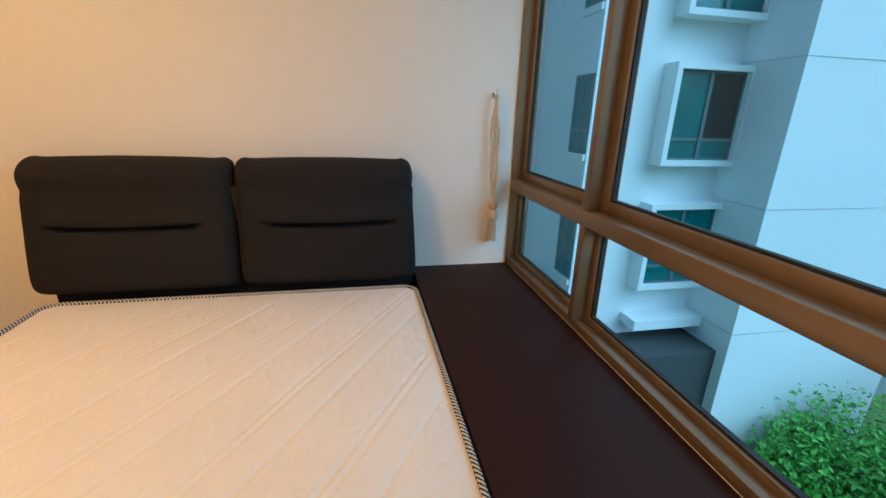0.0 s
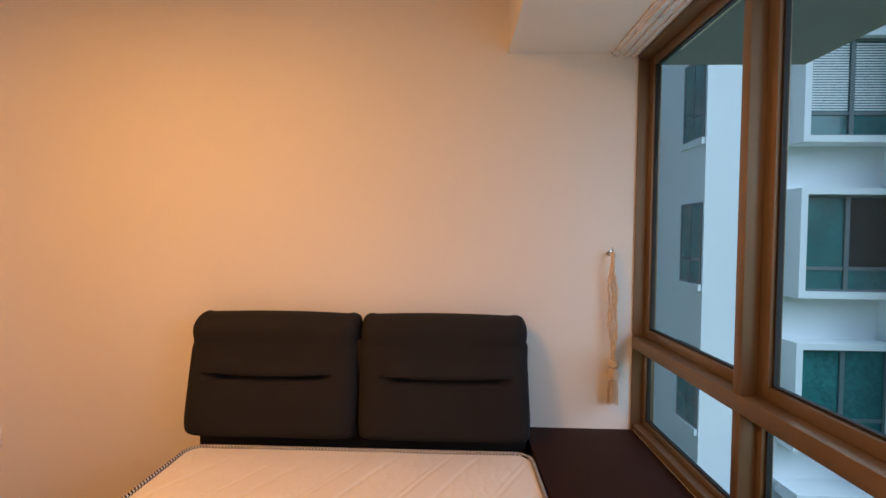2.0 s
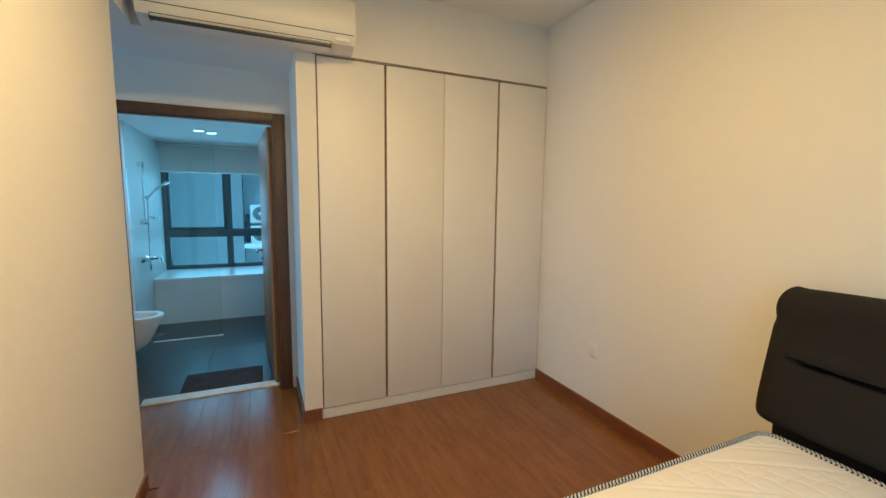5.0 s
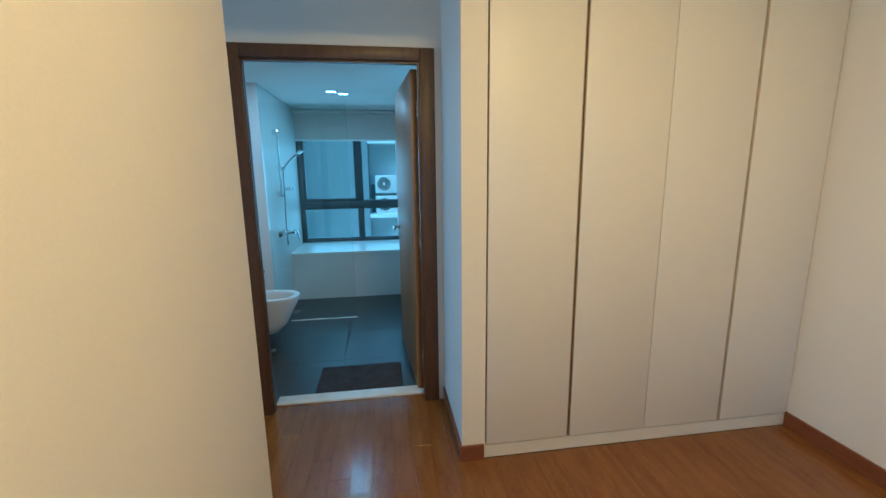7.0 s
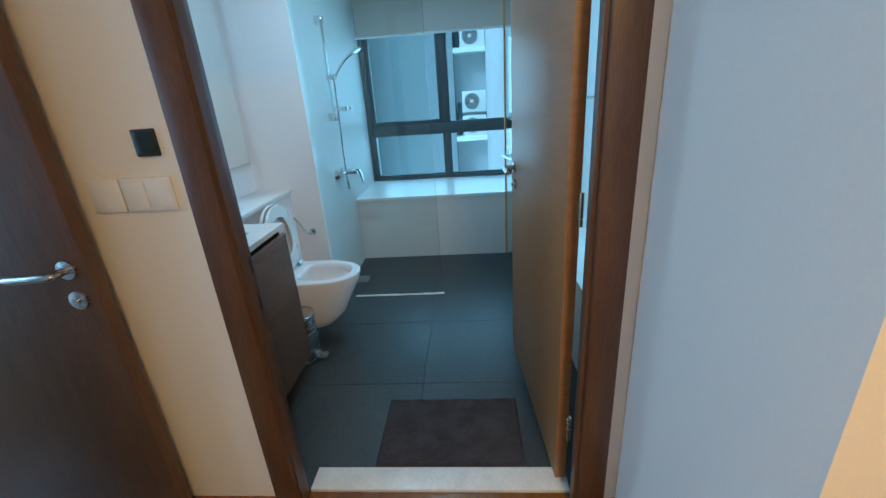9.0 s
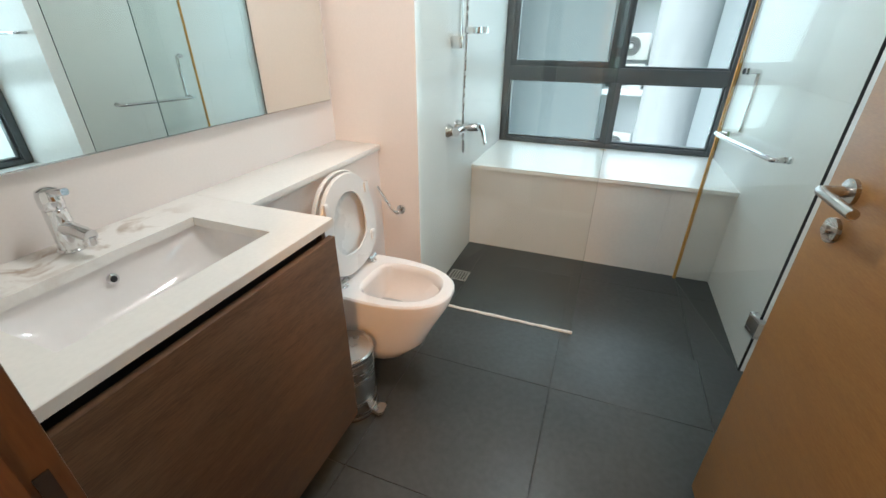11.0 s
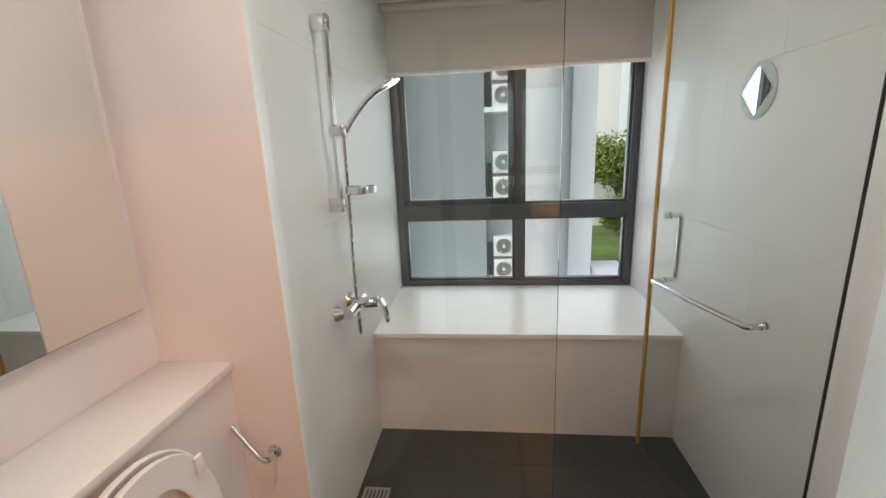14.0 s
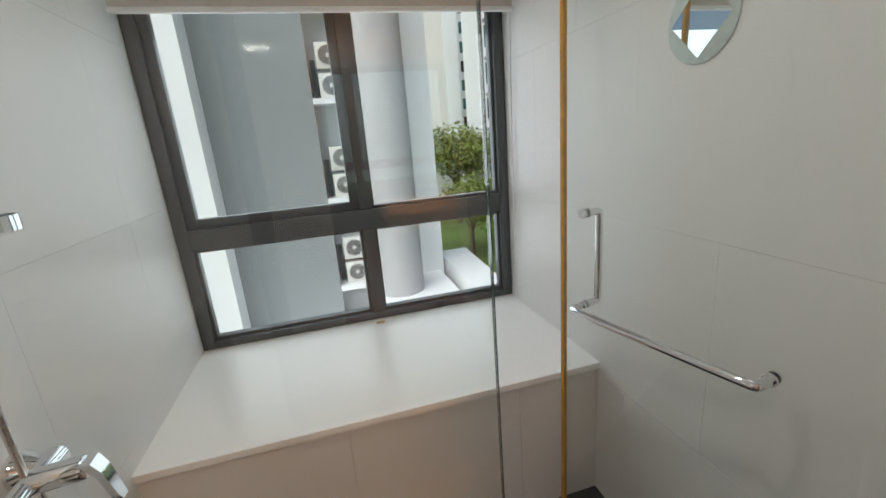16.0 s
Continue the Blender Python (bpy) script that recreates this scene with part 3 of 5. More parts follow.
wall_plate("wall_socket", "white square wall socket above the skirting", "socket", -2.265, HEADY, 0.47, 0.086, 0.098, "y-", [(-0.03, 0.03, -0.035, 0.035)])
wall_plate("light_switch", "white double light switch plate beside the door", "switch", DOORX0, -0.882, 1.188, 0.140, 0.090, "x+", [(-0.065, -0.003, -0.036, 0.036), (0.003, 0.065, -0.036, 0.036)])
wall_plate("blank_plate", "white blank wall plate beside the switches", "switch", DOORX0, -1.000, 1.188, 0.088, 0.088, "x+", [(-0.034, 0.034, -0.036, 0.036)])
wall_plate("thermostat", "small black control panel on the white wall", "thermostat", DOORX0, -0.848, 1.318, 0.062, 0.066, "x+", [(-0.028, 0.028, -0.024, 0.026)], DARK)


def aircon():
    a = thing("air_conditioner", (WR, 0.17, 2.43), "cream split air conditioner on the bulkhead, half open louvre", "air conditioner")
    y0, y1 = -0.385, 0.725
    prof = [(0.0, 2.445), (0.10, 2.432), (0.185, 2.458), (0.212, 2.50), (0.222, 2.58), (0.21, 2.68), (0.185, 2.715), (0.0, 2.725)]
    bm = bmesh.new()
    rings(bm, [[(WR + 0.002 + d, y, z) for d, z in prof] for y in (y0, y0 + 0.004, y1 - 0.004, y1)])
    bmesh.ops.bevel(bm, geom=[e for e in bm.edges], offset=0.004, segments=2, affect="EDGES", clamp_overlap=True)
    part("body", bm, ACWHITE, a)
    part("air_slot", boxes((WR + 0.085, WR + 0.192, y0 + 0.06, y1 - 0.14, 2.436, 2.470)), DARK, a, "dark air outlet slot")
    bm = bmesh.new()
    rings(bm, [[(WR + d, y, z) for d, z in ((0.09, 2.428), (0.15, 2.430), (0.203, 2.452), (0.200, 2.458), (0.15, 2.437), (0.09, 2.434))] for y in (y0 + 0.065, y1 - 0.145)])
    part("louvre", bm, ACWHITE, a)
    part("front_seam", boxes((WR + 0.2105, WR + 0.2165, y0 + 0.01, y1 - 0.01, 2.505, 2.509)), DARK, a)
    part("panel_seam", boxes((WR + 0.2195, WR + 0.2215, y0 + 0.02, y1 - 0.05, 2.572, 2.577)), DARK, a)
    part("display", boxes((WR + 0.197, WR + 0.206, y1 - 0.115, y1 - 0.035, 2.47, 2.492), bevel=0.002), PLASTIC, a)


aircon()


def entry_door():
    d = thing("door_1", (-3.05, -1.96, 0), "dark brown wooden entry door standing open along the wall", "door", kind="structure")
    part("frame", boxes((-3.498, -3.44, -2.03, -1.89, 0, 2.148), (-2.615, -2.557, -2.03, -1.89, 0, 2.148), (-3.44, -2.615, -2.03, -1.89, 2.09, 2.148), bevel=0.003), DARKDOOR, d)
    leaf = part("leaf", boxes((-3.470, -3.426, -1.888, -1.049, 0.006, 2.088), bevel=0.002), DARKDOOR, d)
    x, y, z = -3.426, -1.100, 1.02
    bm = bmesh.new()
    lathe(bm, [(0.026, 0), (0.026, 0.008), (0.011, 0.010), (0.010, 0.045)], Matrix.Translation((x, y, z)) @ pose(0, 0, 0, 0, 90), 20)
    tube(bm, [(x + 0.04, y, z), (x + 0.052, y, z), (x + 0.055, y - 0.03, z), (x + 0.055, y - 0.12, z - 0.004)], 0.010, 12, 2)
    part("door_handle", bm, STEEL, leaf, "brushed steel lever handle")
    bm = bmesh.new()
    lathe(bm, [(0.026, 0), (0.026, 0.008), (0.010, 0.010), (0.010, 0.016)], Matrix.Translation((x, y, z - 0.088)) @ pose(0, 0, 0, 0, 90), 20)
    part("lock_rose", bm, STEEL, leaf, "brushed steel lock rose")
    for z in (0.25, 1.05, 1.85):
        bm = bmesh.new()
        lathe(bm, [(0.008, -0.05), (0.008, 0.05)], Matrix.Translation((-3.432, -1.886, z)), 12)
        part("hinge", bm, STEEL, leaf)


entry_door()


def bathroom_door():
    d = thing("door_2", (-3.64, 0.27, 0), "open brown wooden bathroom door in a dark wood frame", "door", kind="structure")
    xa, xb = DOORX0 + 0.014, DOORX1 - 0.014
    fr = part("frame", boxes((xa, xb, -0.775, -0.695, 0, 2.165), (xa, xb, 0.268, 0.352, 0, 2.165), (xa, xb, -0.695, 0.268, 2.095, 2.165), bevel=0.004), FRAMEWOOD, d)
    part("stop", boxes((xa - 0.02, xb + 0.03, -0.70, -0.690, 0, 2.095), (xa - 0.02, xb + 0.03, 0.256, 0.268, 0, 2.095), (xa - 0.02, xb + 0.03, -0.690, 0.256, 2.083, 2.095)), FRAMEWOOD, d)
    for z in (0.83, 0.95):
        part("strike_plate", boxes((xb + 0.012, xb + 0.024, -0.6952, -0.6935, z - 0.024, z + 0.024)), DARK, fr)
    # the leaf swings into the bathroom
    hinge = Vector((-3.655, 0.262, 0))
    turn = Matrix.Translation(hinge) @ Matrix.Rotation(math.atan2(0.196 - 0.262, -4.555 - hinge.x), 4, "Z")
    bm = boxes((0.0, 0.895, -0.002, 0.038, 0.010, 2.086), bevel=0.002)
    bmesh.ops.transform(bm, matrix=turn, verts=bm.verts[:])
    leaf = part("leaf", bm, DOORWOOD, d)
    for z in (0.25, 1.05, 1.85):
        bm = bmesh.new()
        lathe(bm, [(0.008, -0.05), (0.008, 0.05)], Matrix.Translation((hinge.x + 0.004, hinge.y + 0.002, z)), 12)
        part("hinge", bm, STEEL, leaf)
    for side in (1, -1):
        bm = bmesh.new()
        y = 0.038 if side > 0 else -0.002
        lathe(bm, [(0.026, 0), (0.026, 0.008), (0.011, 0.010), (0.010, 0.045)], Matrix.Translation((0.815, y, 1.035)) @ pose(0, 0, 0, -90 * side), 20)
        tube(bm, [(0.815, y + side * 0.04, 1.035), (0.815, y + side * 0.052, 1.035), (0.79, y + side * 0.055, 1.035), (0.69, y + side * 0.055, 1.031)], 0.010, 12, 2)
        bmesh.ops.transform(bm, matrix=turn, verts=bm.verts[:])
        part("door_handle", bm, STEEL, leaf, "brushed steel lever handle")
        bm = bmesh.new()
        lathe(bm, [(0.026, 0), (0.026, 0.008), (0.010, 0.010), (0.010, 0.018)], Matrix.Translation((0.815, y, 0.955)) @ pose(0, 0, 0, -90 * side), 20)
        bmesh.ops.transform(bm, matrix=turn, verts=bm.verts[:])
        part("lock_rose", bm, STEEL, leaf, "brushed steel lock rose")
    part("threshold", boxes((-3.60, -3.70, -0.70, 0.268, -0.03, 0.012), bevel=0.003), MARBLE, d, "white marble threshold")


bathroom_door()

# ---------- bathroom shell ----------
BX0, BXW, BENCHX = DOORX1, -6.79, -6.045
MIRY, SHY, RY, BCZ = -1.50, -1.068, 0.452, 2.29
PILX = -5.185
structure("wall_mirror_side", [(BX0, PILX, MIRY - 0.15, MIRY, -0.1, 2.4)], BATHPAINT, "smooth off-white bathroom wall behind the mirror")
structure("wall_pilaster", [(PILX, -5.235, MIRY - 0.15, SHY - 0.0, 0, 2.4)], BATHPAINT, "off-white pier beside the toilet")
structure("wall_shower_core", [(-5.235, -6.95, -1.4, SHY - 0.010, -0.1, 2.4)], GROUT, "tiled shower wall")
structure("wall_bath_right", [(-5.215, -6.95, RY + 0.010, RY + 0.14, -0.1, 2.4)], GROUT, "tiled wall beside the shower door")
structure("wall_bath_pier", [(-5.13, -5.215, RY - 0.004, 1.12, -0.1, 2.4)], SILL, "white stone clad pier by the shower door")
structure("wall_bath_behind_door", [(BX0, -4.02, RY, RY + 0.15, -0.1, 2.4), (-3.90, -4.02, RY + 0.15, 1.2, -0.1, 2.4)], BATHPAINT, "off-white wall behind the bathroom door")
structure("ceiling_bathroom", [(BX0, -6.95, -1.66, 1.2, BCZ, BCZ + 0.1)], CEIL, "white bathroom ceiling", "ceiling")
structure("wall_bath_window", [(BXW - 0.16, BXW, SHY, RY + 0.01, -0.1, 0.53), (BXW - 0.16, BXW, SHY, RY + 0.01, 2.2, 2.4)], PAINT, "wall below the bathroom window")
structure("wall_alcove", [(-4.02, -5.13, 1.03, 1.2, -0.1, 0.49), (-4.02, -5.13, 1.03, 1.2, 2.15, 2.4)], PAINT, "wall round the alcove window")
structure("alcove_front", [(-4.02, -5.13, RY + 0.01, 1.03, -0.05, 0.465)], TILE, "white tiled front of the alcove seat", "wall")
structure("alcove_sill", [(-4.02, -5.129, RY - 0.008, 1.03, 0.466, 0.494)], SILL, "white stone sill of the alcove window", "sill", 0.003)
structure("bench_core", [(BENCHX - 0.012, -6.79, SHY - 0.009, RY + 0.009, -0.05, 0.516)], GROUT, "tiled base of the window bench", "bench")
structure("bench_sill", [(BENCHX + 0.012, -6.80, SHY - 0.004, RY + 0.004, 0.517, 0.543)], SILL, "white stone window bench", "sill", 0.003)


def grid_window(name, label, loc, place, length, z0, z1, mid, transom):
    """Dark aluminium window with two lights over two. place(a, b, d0, d1, lo, hi) lays spans."""
    w = thing(name, loc, label, "window", kind="structure")
    f = 0.05
    part("frame", boxes(place(0, f, 0, 0.09, z0, z1), place(length - f, length, 0, 0.09, z0, z1), place(f, length - f, 0, 0.09, z1 - f, z1), place(f, length - f, 0, 0.09, z0, z0 + 0.035), bevel=0.003), ALUGREY, w)
    part("transom", boxes(place(f, length - f, -0.004, 0.085, transom - 0.045, transom + 0.045), bevel=0.003), ALUGREY, w)
    spans = [(f, length - f)] if mid is None else [(f, mid - 0.028), (mid + 0.028, length - f)]
    if mid is not None:
        part("mullion", boxes(place(mid - 0.028, mid + 0.028, 0.0, 0.085, z0 + 0.035, transom - 0.045), place(mid - 0.028, mid + 0.028, 0.0, 0.085, transom + 0.045, z1 - f), bevel=0.003), ALUGREY, w)
    for k, (a, b) in enumerate(spans):
        for lo, hi, s in ((z0 + 0.035, transom - 0.045, 0.014), (transom + 0.045, z1 - f, 0.04 if k == 0 else 0.014)):
            sash = part("sash", boxes(place(a, a + s, 0.02, 0.06, lo, hi), place(b - s, b, 0.02, 0.06, lo, hi), place(a + s, b - s, 0.02, 0.06, lo, lo + s), place(a + s, b - s, 0.02, 0.06, hi - s, hi), bevel=0.002), ALUGREY, w)
            p = part("pane", boxes(place(a + s, b - s, 0.036, 0.042, lo + s, hi - s)), BATHPANE, sash, soft=False)
            p.visible_shadow = False
    return w


grid_window("window_2", "dark grey aluminium bathroom window above the bench", (BXW, -0.3, 0.545), lambda a, b, d0, d1, lo, hi: (BXW - d0, BXW - d1, SHY + a, SHY + b, lo, hi), RY - SHY, 0.545, 2.2, 0.80, 1.05)
grid_window("window_3", "dark grey aluminium alcove window with a transom", (-4.6, 1.03, 0.5), lambda a, b, d0, d1, lo, hi: (-5.129 + a, -5.129 + b, 1.03 + d0, 1.03 + d1, lo, hi), 1.10, 0.496, 2.15, None, 1.05)


def roller_blind():
    b = thing("roller_blind", (-6.66, -0.3, 1.88), "greyish beige roller blind drawn over the window head", "blind")
    bm = bmesh.new()
    n = 24
    rings(bm, [[(x + 0.003 * math.sin(5 * z), y, z) for x, z in ((-6.648, 1.895), (-6.648, 2.2), (-6.65, 2.235), (-6.652, 2.235), (-6.652, 1.895))] for y in [SHY + 0.026 + (RY - SHY - 0.044) * k / n for k in range(n + 1)]])
    part("cloth", bm, BLIND, b)
    bm = bmesh.new()
    tube(bm, [(-6.65, SHY + 0.024, 1.89), (-6.65, RY - 0.016, 1.89)], 0.011, 12)
    part("bottom_rail", bm, PLASTIC, b)
    bm = bmesh.new()
    tube(bm, [(-6.65, SHY + 0.006, 2.245), (-6.65, RY - 0.006, 2.245)], 0.026, 16)
    part("roller", bm, BLIND, b)
    bm = bmesh.new()
    tube(bm, [(-6.67, RY - 0.014, 2.23), (-6.70, RY - 0.014, 1.4), (-6.70, RY - 0.016, 0.62)], 0.003, 6)
    part("pull_cord", bm, PLASTIC, b)


roller_blind()

# chip of rust on the bench below the mullion
solo("rust_chip", boxes((-6.757, -6.735, -0.29, -0.25, 0.5435, 0.5445)), SEAL, (-6.75, -0.27, 0.5435), "small brown stain on the stone bench", "stain")


# ---------- bathroom fittings ----------
def counter():
    c = thing("vanity_counter", (-4.02, -1.2, 0.815), "white quartz vanity counter with a stained back edge", "counter")
    x0, x1, yb, yf, zt, zb = -4.37, BX0 - 0.002, MIRY + 0.001, -0.966, 0.845, 0.820
    hx0, hx1, hy0, hy1 = -4.232, -3.744, -1.334, -1.064
    bm = bmesh.new()
    outer = [(x0, yb), (x1, yb), (x1, yf), (x0, yf)]
    inner = [(hx0, hy0), (hx1, hy0), (hx1, hy1), (hx0, hy1)]
    rings(bm, [[(x, y, z) for x, y in loop] for loop, z in ((inner, zb), (outer, zb), (outer, zt - 0.002), ([(x0 + 0.002, yb), (x1, yb), (x1, yf - 0.002), (x0 + 0.002, yf - 0.002)], zt), (inner, zt), (inner, zb))], cap=(False, False))
    bmesh.ops.remove_doubles(bm, verts=bm.verts[:], dist=0.0001)
    bmesh.ops.recalc_face_normals(bm, faces=bm.faces[:])
    part("slab", bm, QUARTZ, c, soft=False)
    part("shelf", boxes((PILX + 0.001, x0, yb, -1.258, zb, zt), bevel=0.002), QUARTZ, c, "white quartz ledge above the cistern")
    return hx0, hx1, hy0, hy1


def basin():
    hx0, hx1, hy0, hy1 = counter()
    b = thing("wash_basin", (-3.99, -1.21, 0.66), "white ceramic undermount wash basin", "basin")
    cx, cy, a, bb = (hx0 + hx1) / 2, (hy0 + hy1) / 2, (hx1 - hx0) / 2 + 0.012, (hy1 - hy0) / 2 + 0.012

    def loop(s, z, p):
        pts = []
        for k in range(48):
            t = 2 * math.pi * k / 48
            c, sn = math.cos(t), math.sin(t)
            pts.append((cx + s * a * math.copysign(abs(c) ** (2 / p), c), cy + s * bb * math.copysign(abs(sn) ** (2 / p), sn), z))
        return pts

    bm = bmesh.new()
    rings(bm, [loop(1.0, 0.8175, 14), loop(0.985, 0.80, 9), loop(0.95, 0.772, 5), loop(0.88, 0.742, 3.4), loop(0.75, 0.715, 2.8), loop(0.55, 0.698, 2.5), loop(0.3, 0.690, 2.2), loop(0.07, 0.688, 2)], cap=(False, True))
    part("bowl", bm, CERAMIC, b)
    bm = bmesh.new()
    lathe(bm, [(0.014, 0.0), (0.013, 0.004), (0.008, 0.005), (0.007, -0.004)], Matrix.Translation((-3.99, hy0 + 0.000, 0.782)) @ pose(0, 0, 0, -82), 20)
    part("overflow_ring", bm, CHROME, b, "chrome overflow ring")
    bm = bmesh.new()
    lathe(bm, [(0.0075, 0.0), (0.0075, 0.0062)], Matrix.Translation((-3.99, hy0 + 0.000, 0.782)) @ pose(0, 0, 0, -82), 16)
    part("overflow_hole", bm, DARK, b)
    bm = bmesh.new()
    lathe(bm, [(0.026, 0.0), (0.024, 0.004), (0.008, 0.005)], Matrix.Translation((cx, cy, 0.689)), 24)
    part("drain", bm, CHROME, b)


basin()


def basin_tap():
    t = thing("basin_tap", (-3.985, -1.43, 0.845), "chrome single lever basin tap on the counter", "tap")
    bm = bmesh.new()
    m = Matrix.Translation((-3.985, -1.43, 0.846))
    lathe(bm, [(0.028, 0), (0.028, 0.004), (0.0235, 0.008), (0.023, 0.09), (0.0225, 0.102), (0.018, 0.106)], m, 28)
    part("body", bm, CHROME, t)
    bm = bmesh.new()
    tube(bm, [(-3.985, -1.42, 0.905), (-3.985, -1.375, 0.902), (-3.985, -1.335, 0.897)], [0.018, 0.016, 0.015], 16)
    lathe(bm, [(0.0125, 0.0), (0.0125, -0.018), (0.010, -0.020)], Matrix.Translation((-3.985, -1.345, 0.893)), 18)
    part("spout", bm, CHROME, t)
    bm = bmesh.new()
    lathe(bm, [(0.021, 0.104), (0.0235, 0.110), (0.0235, 0.135), (0.020, 0.148), (0.008, 0.153)], m, 28)
    tube(bm, [(-3.985, -1.43, 0.985), (-3.985, -1.40, 0.990), (-3.985, -1.36, 0.999)], [0.011, 0.009, 0.008], 12)
    part("lever", bm, CHROME, t)


basin_tap()


def vanity():
    v = thing("vanity_cabinet", (-4.02, -1.2, 0.09), "brown woodgrain wall-hung vanity cabinet under the counter", "cabinet")
    x0, x1 = -4.352, BX0 - 0.004
    # near-black body and strip paint in the shade of the gap below the counter
    part("body", boxes((x0 + 0.018, x1, MIRY + 0.003, -1.005, 0.095, 0.68), (x0 + 0.018, x1, -1.045, -1.005, 0.68, 0.8165)), DARK, v)
    part("side_panel", boxes((x0, x0 + 0.017, MIRY + 0.003, -0.986, 0.09, 0.8165), bevel=0.001), VANITYWOOD, v)
    part("front", boxes((x0 + 0.0, x1, -0.974, -0.954, 0.09, 0.798), bevel=0.0015), VANITYWOOD, v)


vanity()

# low box that hides the cistern
structure("cistern_box", [(PILX + 0.001, -4.353, MIRY + 0.001, -1.272, 0.0, 0.817)], BATHPAINT, "off-white boxed-in cistern wall", "cistern wall")


def toilet():
    t = thing("toilet", (-4.74, -1.27, 0.1), "white wall-hung toilet with seat and lid raised", "toilet")
    cx, yb = -4.742, -1.271

    def loop(a, front, back, z, p=2.35, heel=3.4):
        pts = []
        yc = back + (front - back) * 0.42
        for k in range(44):
            th = 2 * math.pi * k / 44
            c, s = math.cos(th), math.sin(th)
            q = p if s > 0 else heel
            pts.append((cx + a * math.copysign(abs(c) ** (2 / q), c), yc + (front - yc if s > 0 else yc - back) * math.copysign(abs(s) ** (2 / q), s), z))
        return pts

    bm = bmesh.new()
    rings(bm, [loop(0.09, -0.98, yb, 0.065), loop(0.125, -0.92, yb, 0.09), loop(0.152, -0.85, yb, 0.165), loop(0.168, -0.80, yb, 0.27), loop(0.178, -0.755, yb, 0.35), loop(0.182, -0.738, yb, 0.40), loop(0.180, -0.740, yb, 0.412), loop(0.174, -0.748, yb + 0.005, 0.418),
               loop(0.134, -0.785, yb + 0.165, 0.418), loop(0.128, -0.793, yb + 0.172, 0.410), loop(0.126, -0.80, yb + 0.176, 0.385), loop(0.13, -0.80, yb + 0.168, 0.365), loop(0.11, -0.86, yb + 0.18, 0.30), loop(0.07, -0.95, yb + 0.16, 0.245), loop(0.045, -1.0, yb + 0.17, 0.215)], cap=(True, True))
    part("bowl", bm, CERAMIC, t)
    bm = bmesh.new()
    rings(bm, [loop(0.082, -0.925, yb + 0.155, 0.262), loop(0.02, -1.0, yb + 0.2, 0.2625)], cap=(False, True))
    part("water", bm, WATER, t)
    hinge = Vector((cx, -1.150, 0.428))

    def raised(bm, angle):
        bmesh.ops.translate(bm, verts=bm.verts[:], vec=-hinge)
        bmesh.ops.rotate(bm, verts=bm.verts[:], cent=(0, 0, 0), matrix=Matrix.Rotation(radians(angle), 3, "X"))
        bmesh.ops.translate(bm, verts=bm.verts[:], vec=hinge)
        return bm

    f, b = -0.742, -1.140
    bm = bmesh.new()
    rings(bm, [loop(w, f - i, b + j, z, 2.15, 2.3) for w, i, j, z in ((0.183, 0, 0, 0.426), (0.188, -0.003, 0, 0.434), (0.183, 0, 0, 0.444), (0.150, 0.035, 0.030, 0.449), (0.118, 0.062, 0.072, 0.440), (0.110, 0.070, 0.082, 0.430), (0.113, 0.067, 0.080, 0.426), (0.183, 0, 0, 0.426))], cap=(False, False))
    part("seat", raised(bm, 94), PLASTIC, t, "white plastic seat ring")
    bm = bmesh.new()
    rings(bm, [loop(w, f - i, b + j, z, 2.15, 2.3) for w, i, j, z in ((0.150, 0.040, 0.045, 0.462), (0.178, 0.008, 0.004, 0.458), (0.192, -0.008, -0.008, 0.4505), (0.197, -0.012, -0.010, 0.456), (0.195, -0.010, -0.010, 0.466), (0.180, 0.008, 0.004, 0.476), (0.10, 0.085, 0.09, 0.479))])
    part("lid", raised(bm, 94), PLASTIC, t, "white plastic lid")
    for dx in (-0.138, 0.138):
        for yy in (-0.83, -1.04):
            bm = boxes((cx + dx - 0.012, cx + dx + 0.012, yy - 0.022, yy + 0.022, 0.416, 0.427), bevel=0.004)
            part("buffer", raised(bm, 94), PLASTIC, t)
    for dx in (-0.110, 0.110):
        bm = bmesh.new()
        lathe(bm, [(0.019, 0), (0.019, 0.006), (0.011, 0.010), (0.011, 0.024)], Matrix.Translation((cx + dx, -1.150, 0.417)), 18)
        tube(bm, [(cx + dx - 0.026, -1.150, 0.437), (cx + dx + 0.026, -1.150, 0.437)], 0.012, 14)
        part("hinge", bm, CHROME, t, "chrome seat hinge")


toilet()


def flush_button():
    f = thing("flush_button", (-4.45, -1.271, 0.72), "round chrome flush button on the cistern wall", "flush button")
    bm = bmesh.new()
    lathe(bm, [(0.03, 0), (0.03, 0.006), (0.024, 0.010), (0.023, 0.007), (0.006, 0.007)], Matrix.Translation((-4.45, -1.271, 0.765)) @ pose(0, 0, 0, -90), 24)
    part("ring", bm, CHROME, f)


flush_button()


def paper_holder():
    p = thing("paper_holder", (PILX, -1.165, 0.53), "empty chrome toilet paper holder tilted on the pier", "paper holder")
    bm = bmesh.new()
    lathe(bm, [(0.022, 0), (0.022, 0.008), (0.009, 0.010), (0.009, 0.045)], Matrix.Translation((PILX, -1.163, 0.535)) @ pose(0, 0, 0, 0, 90), 20)
    part("rose", bm, CHROME, p)
    bm = bmesh.new()
    tube(bm, [(PILX + 0.04, -1.160, 0.532), (PILX + 0.05, -1.168, 0.528), (PILX + 0.05, -1.20, 0.56), (PILX + 0.05, -1.262, 0.655)], 0.007, 12, 1)
    part("bar", bm, CHROME, p)


paper_holder()


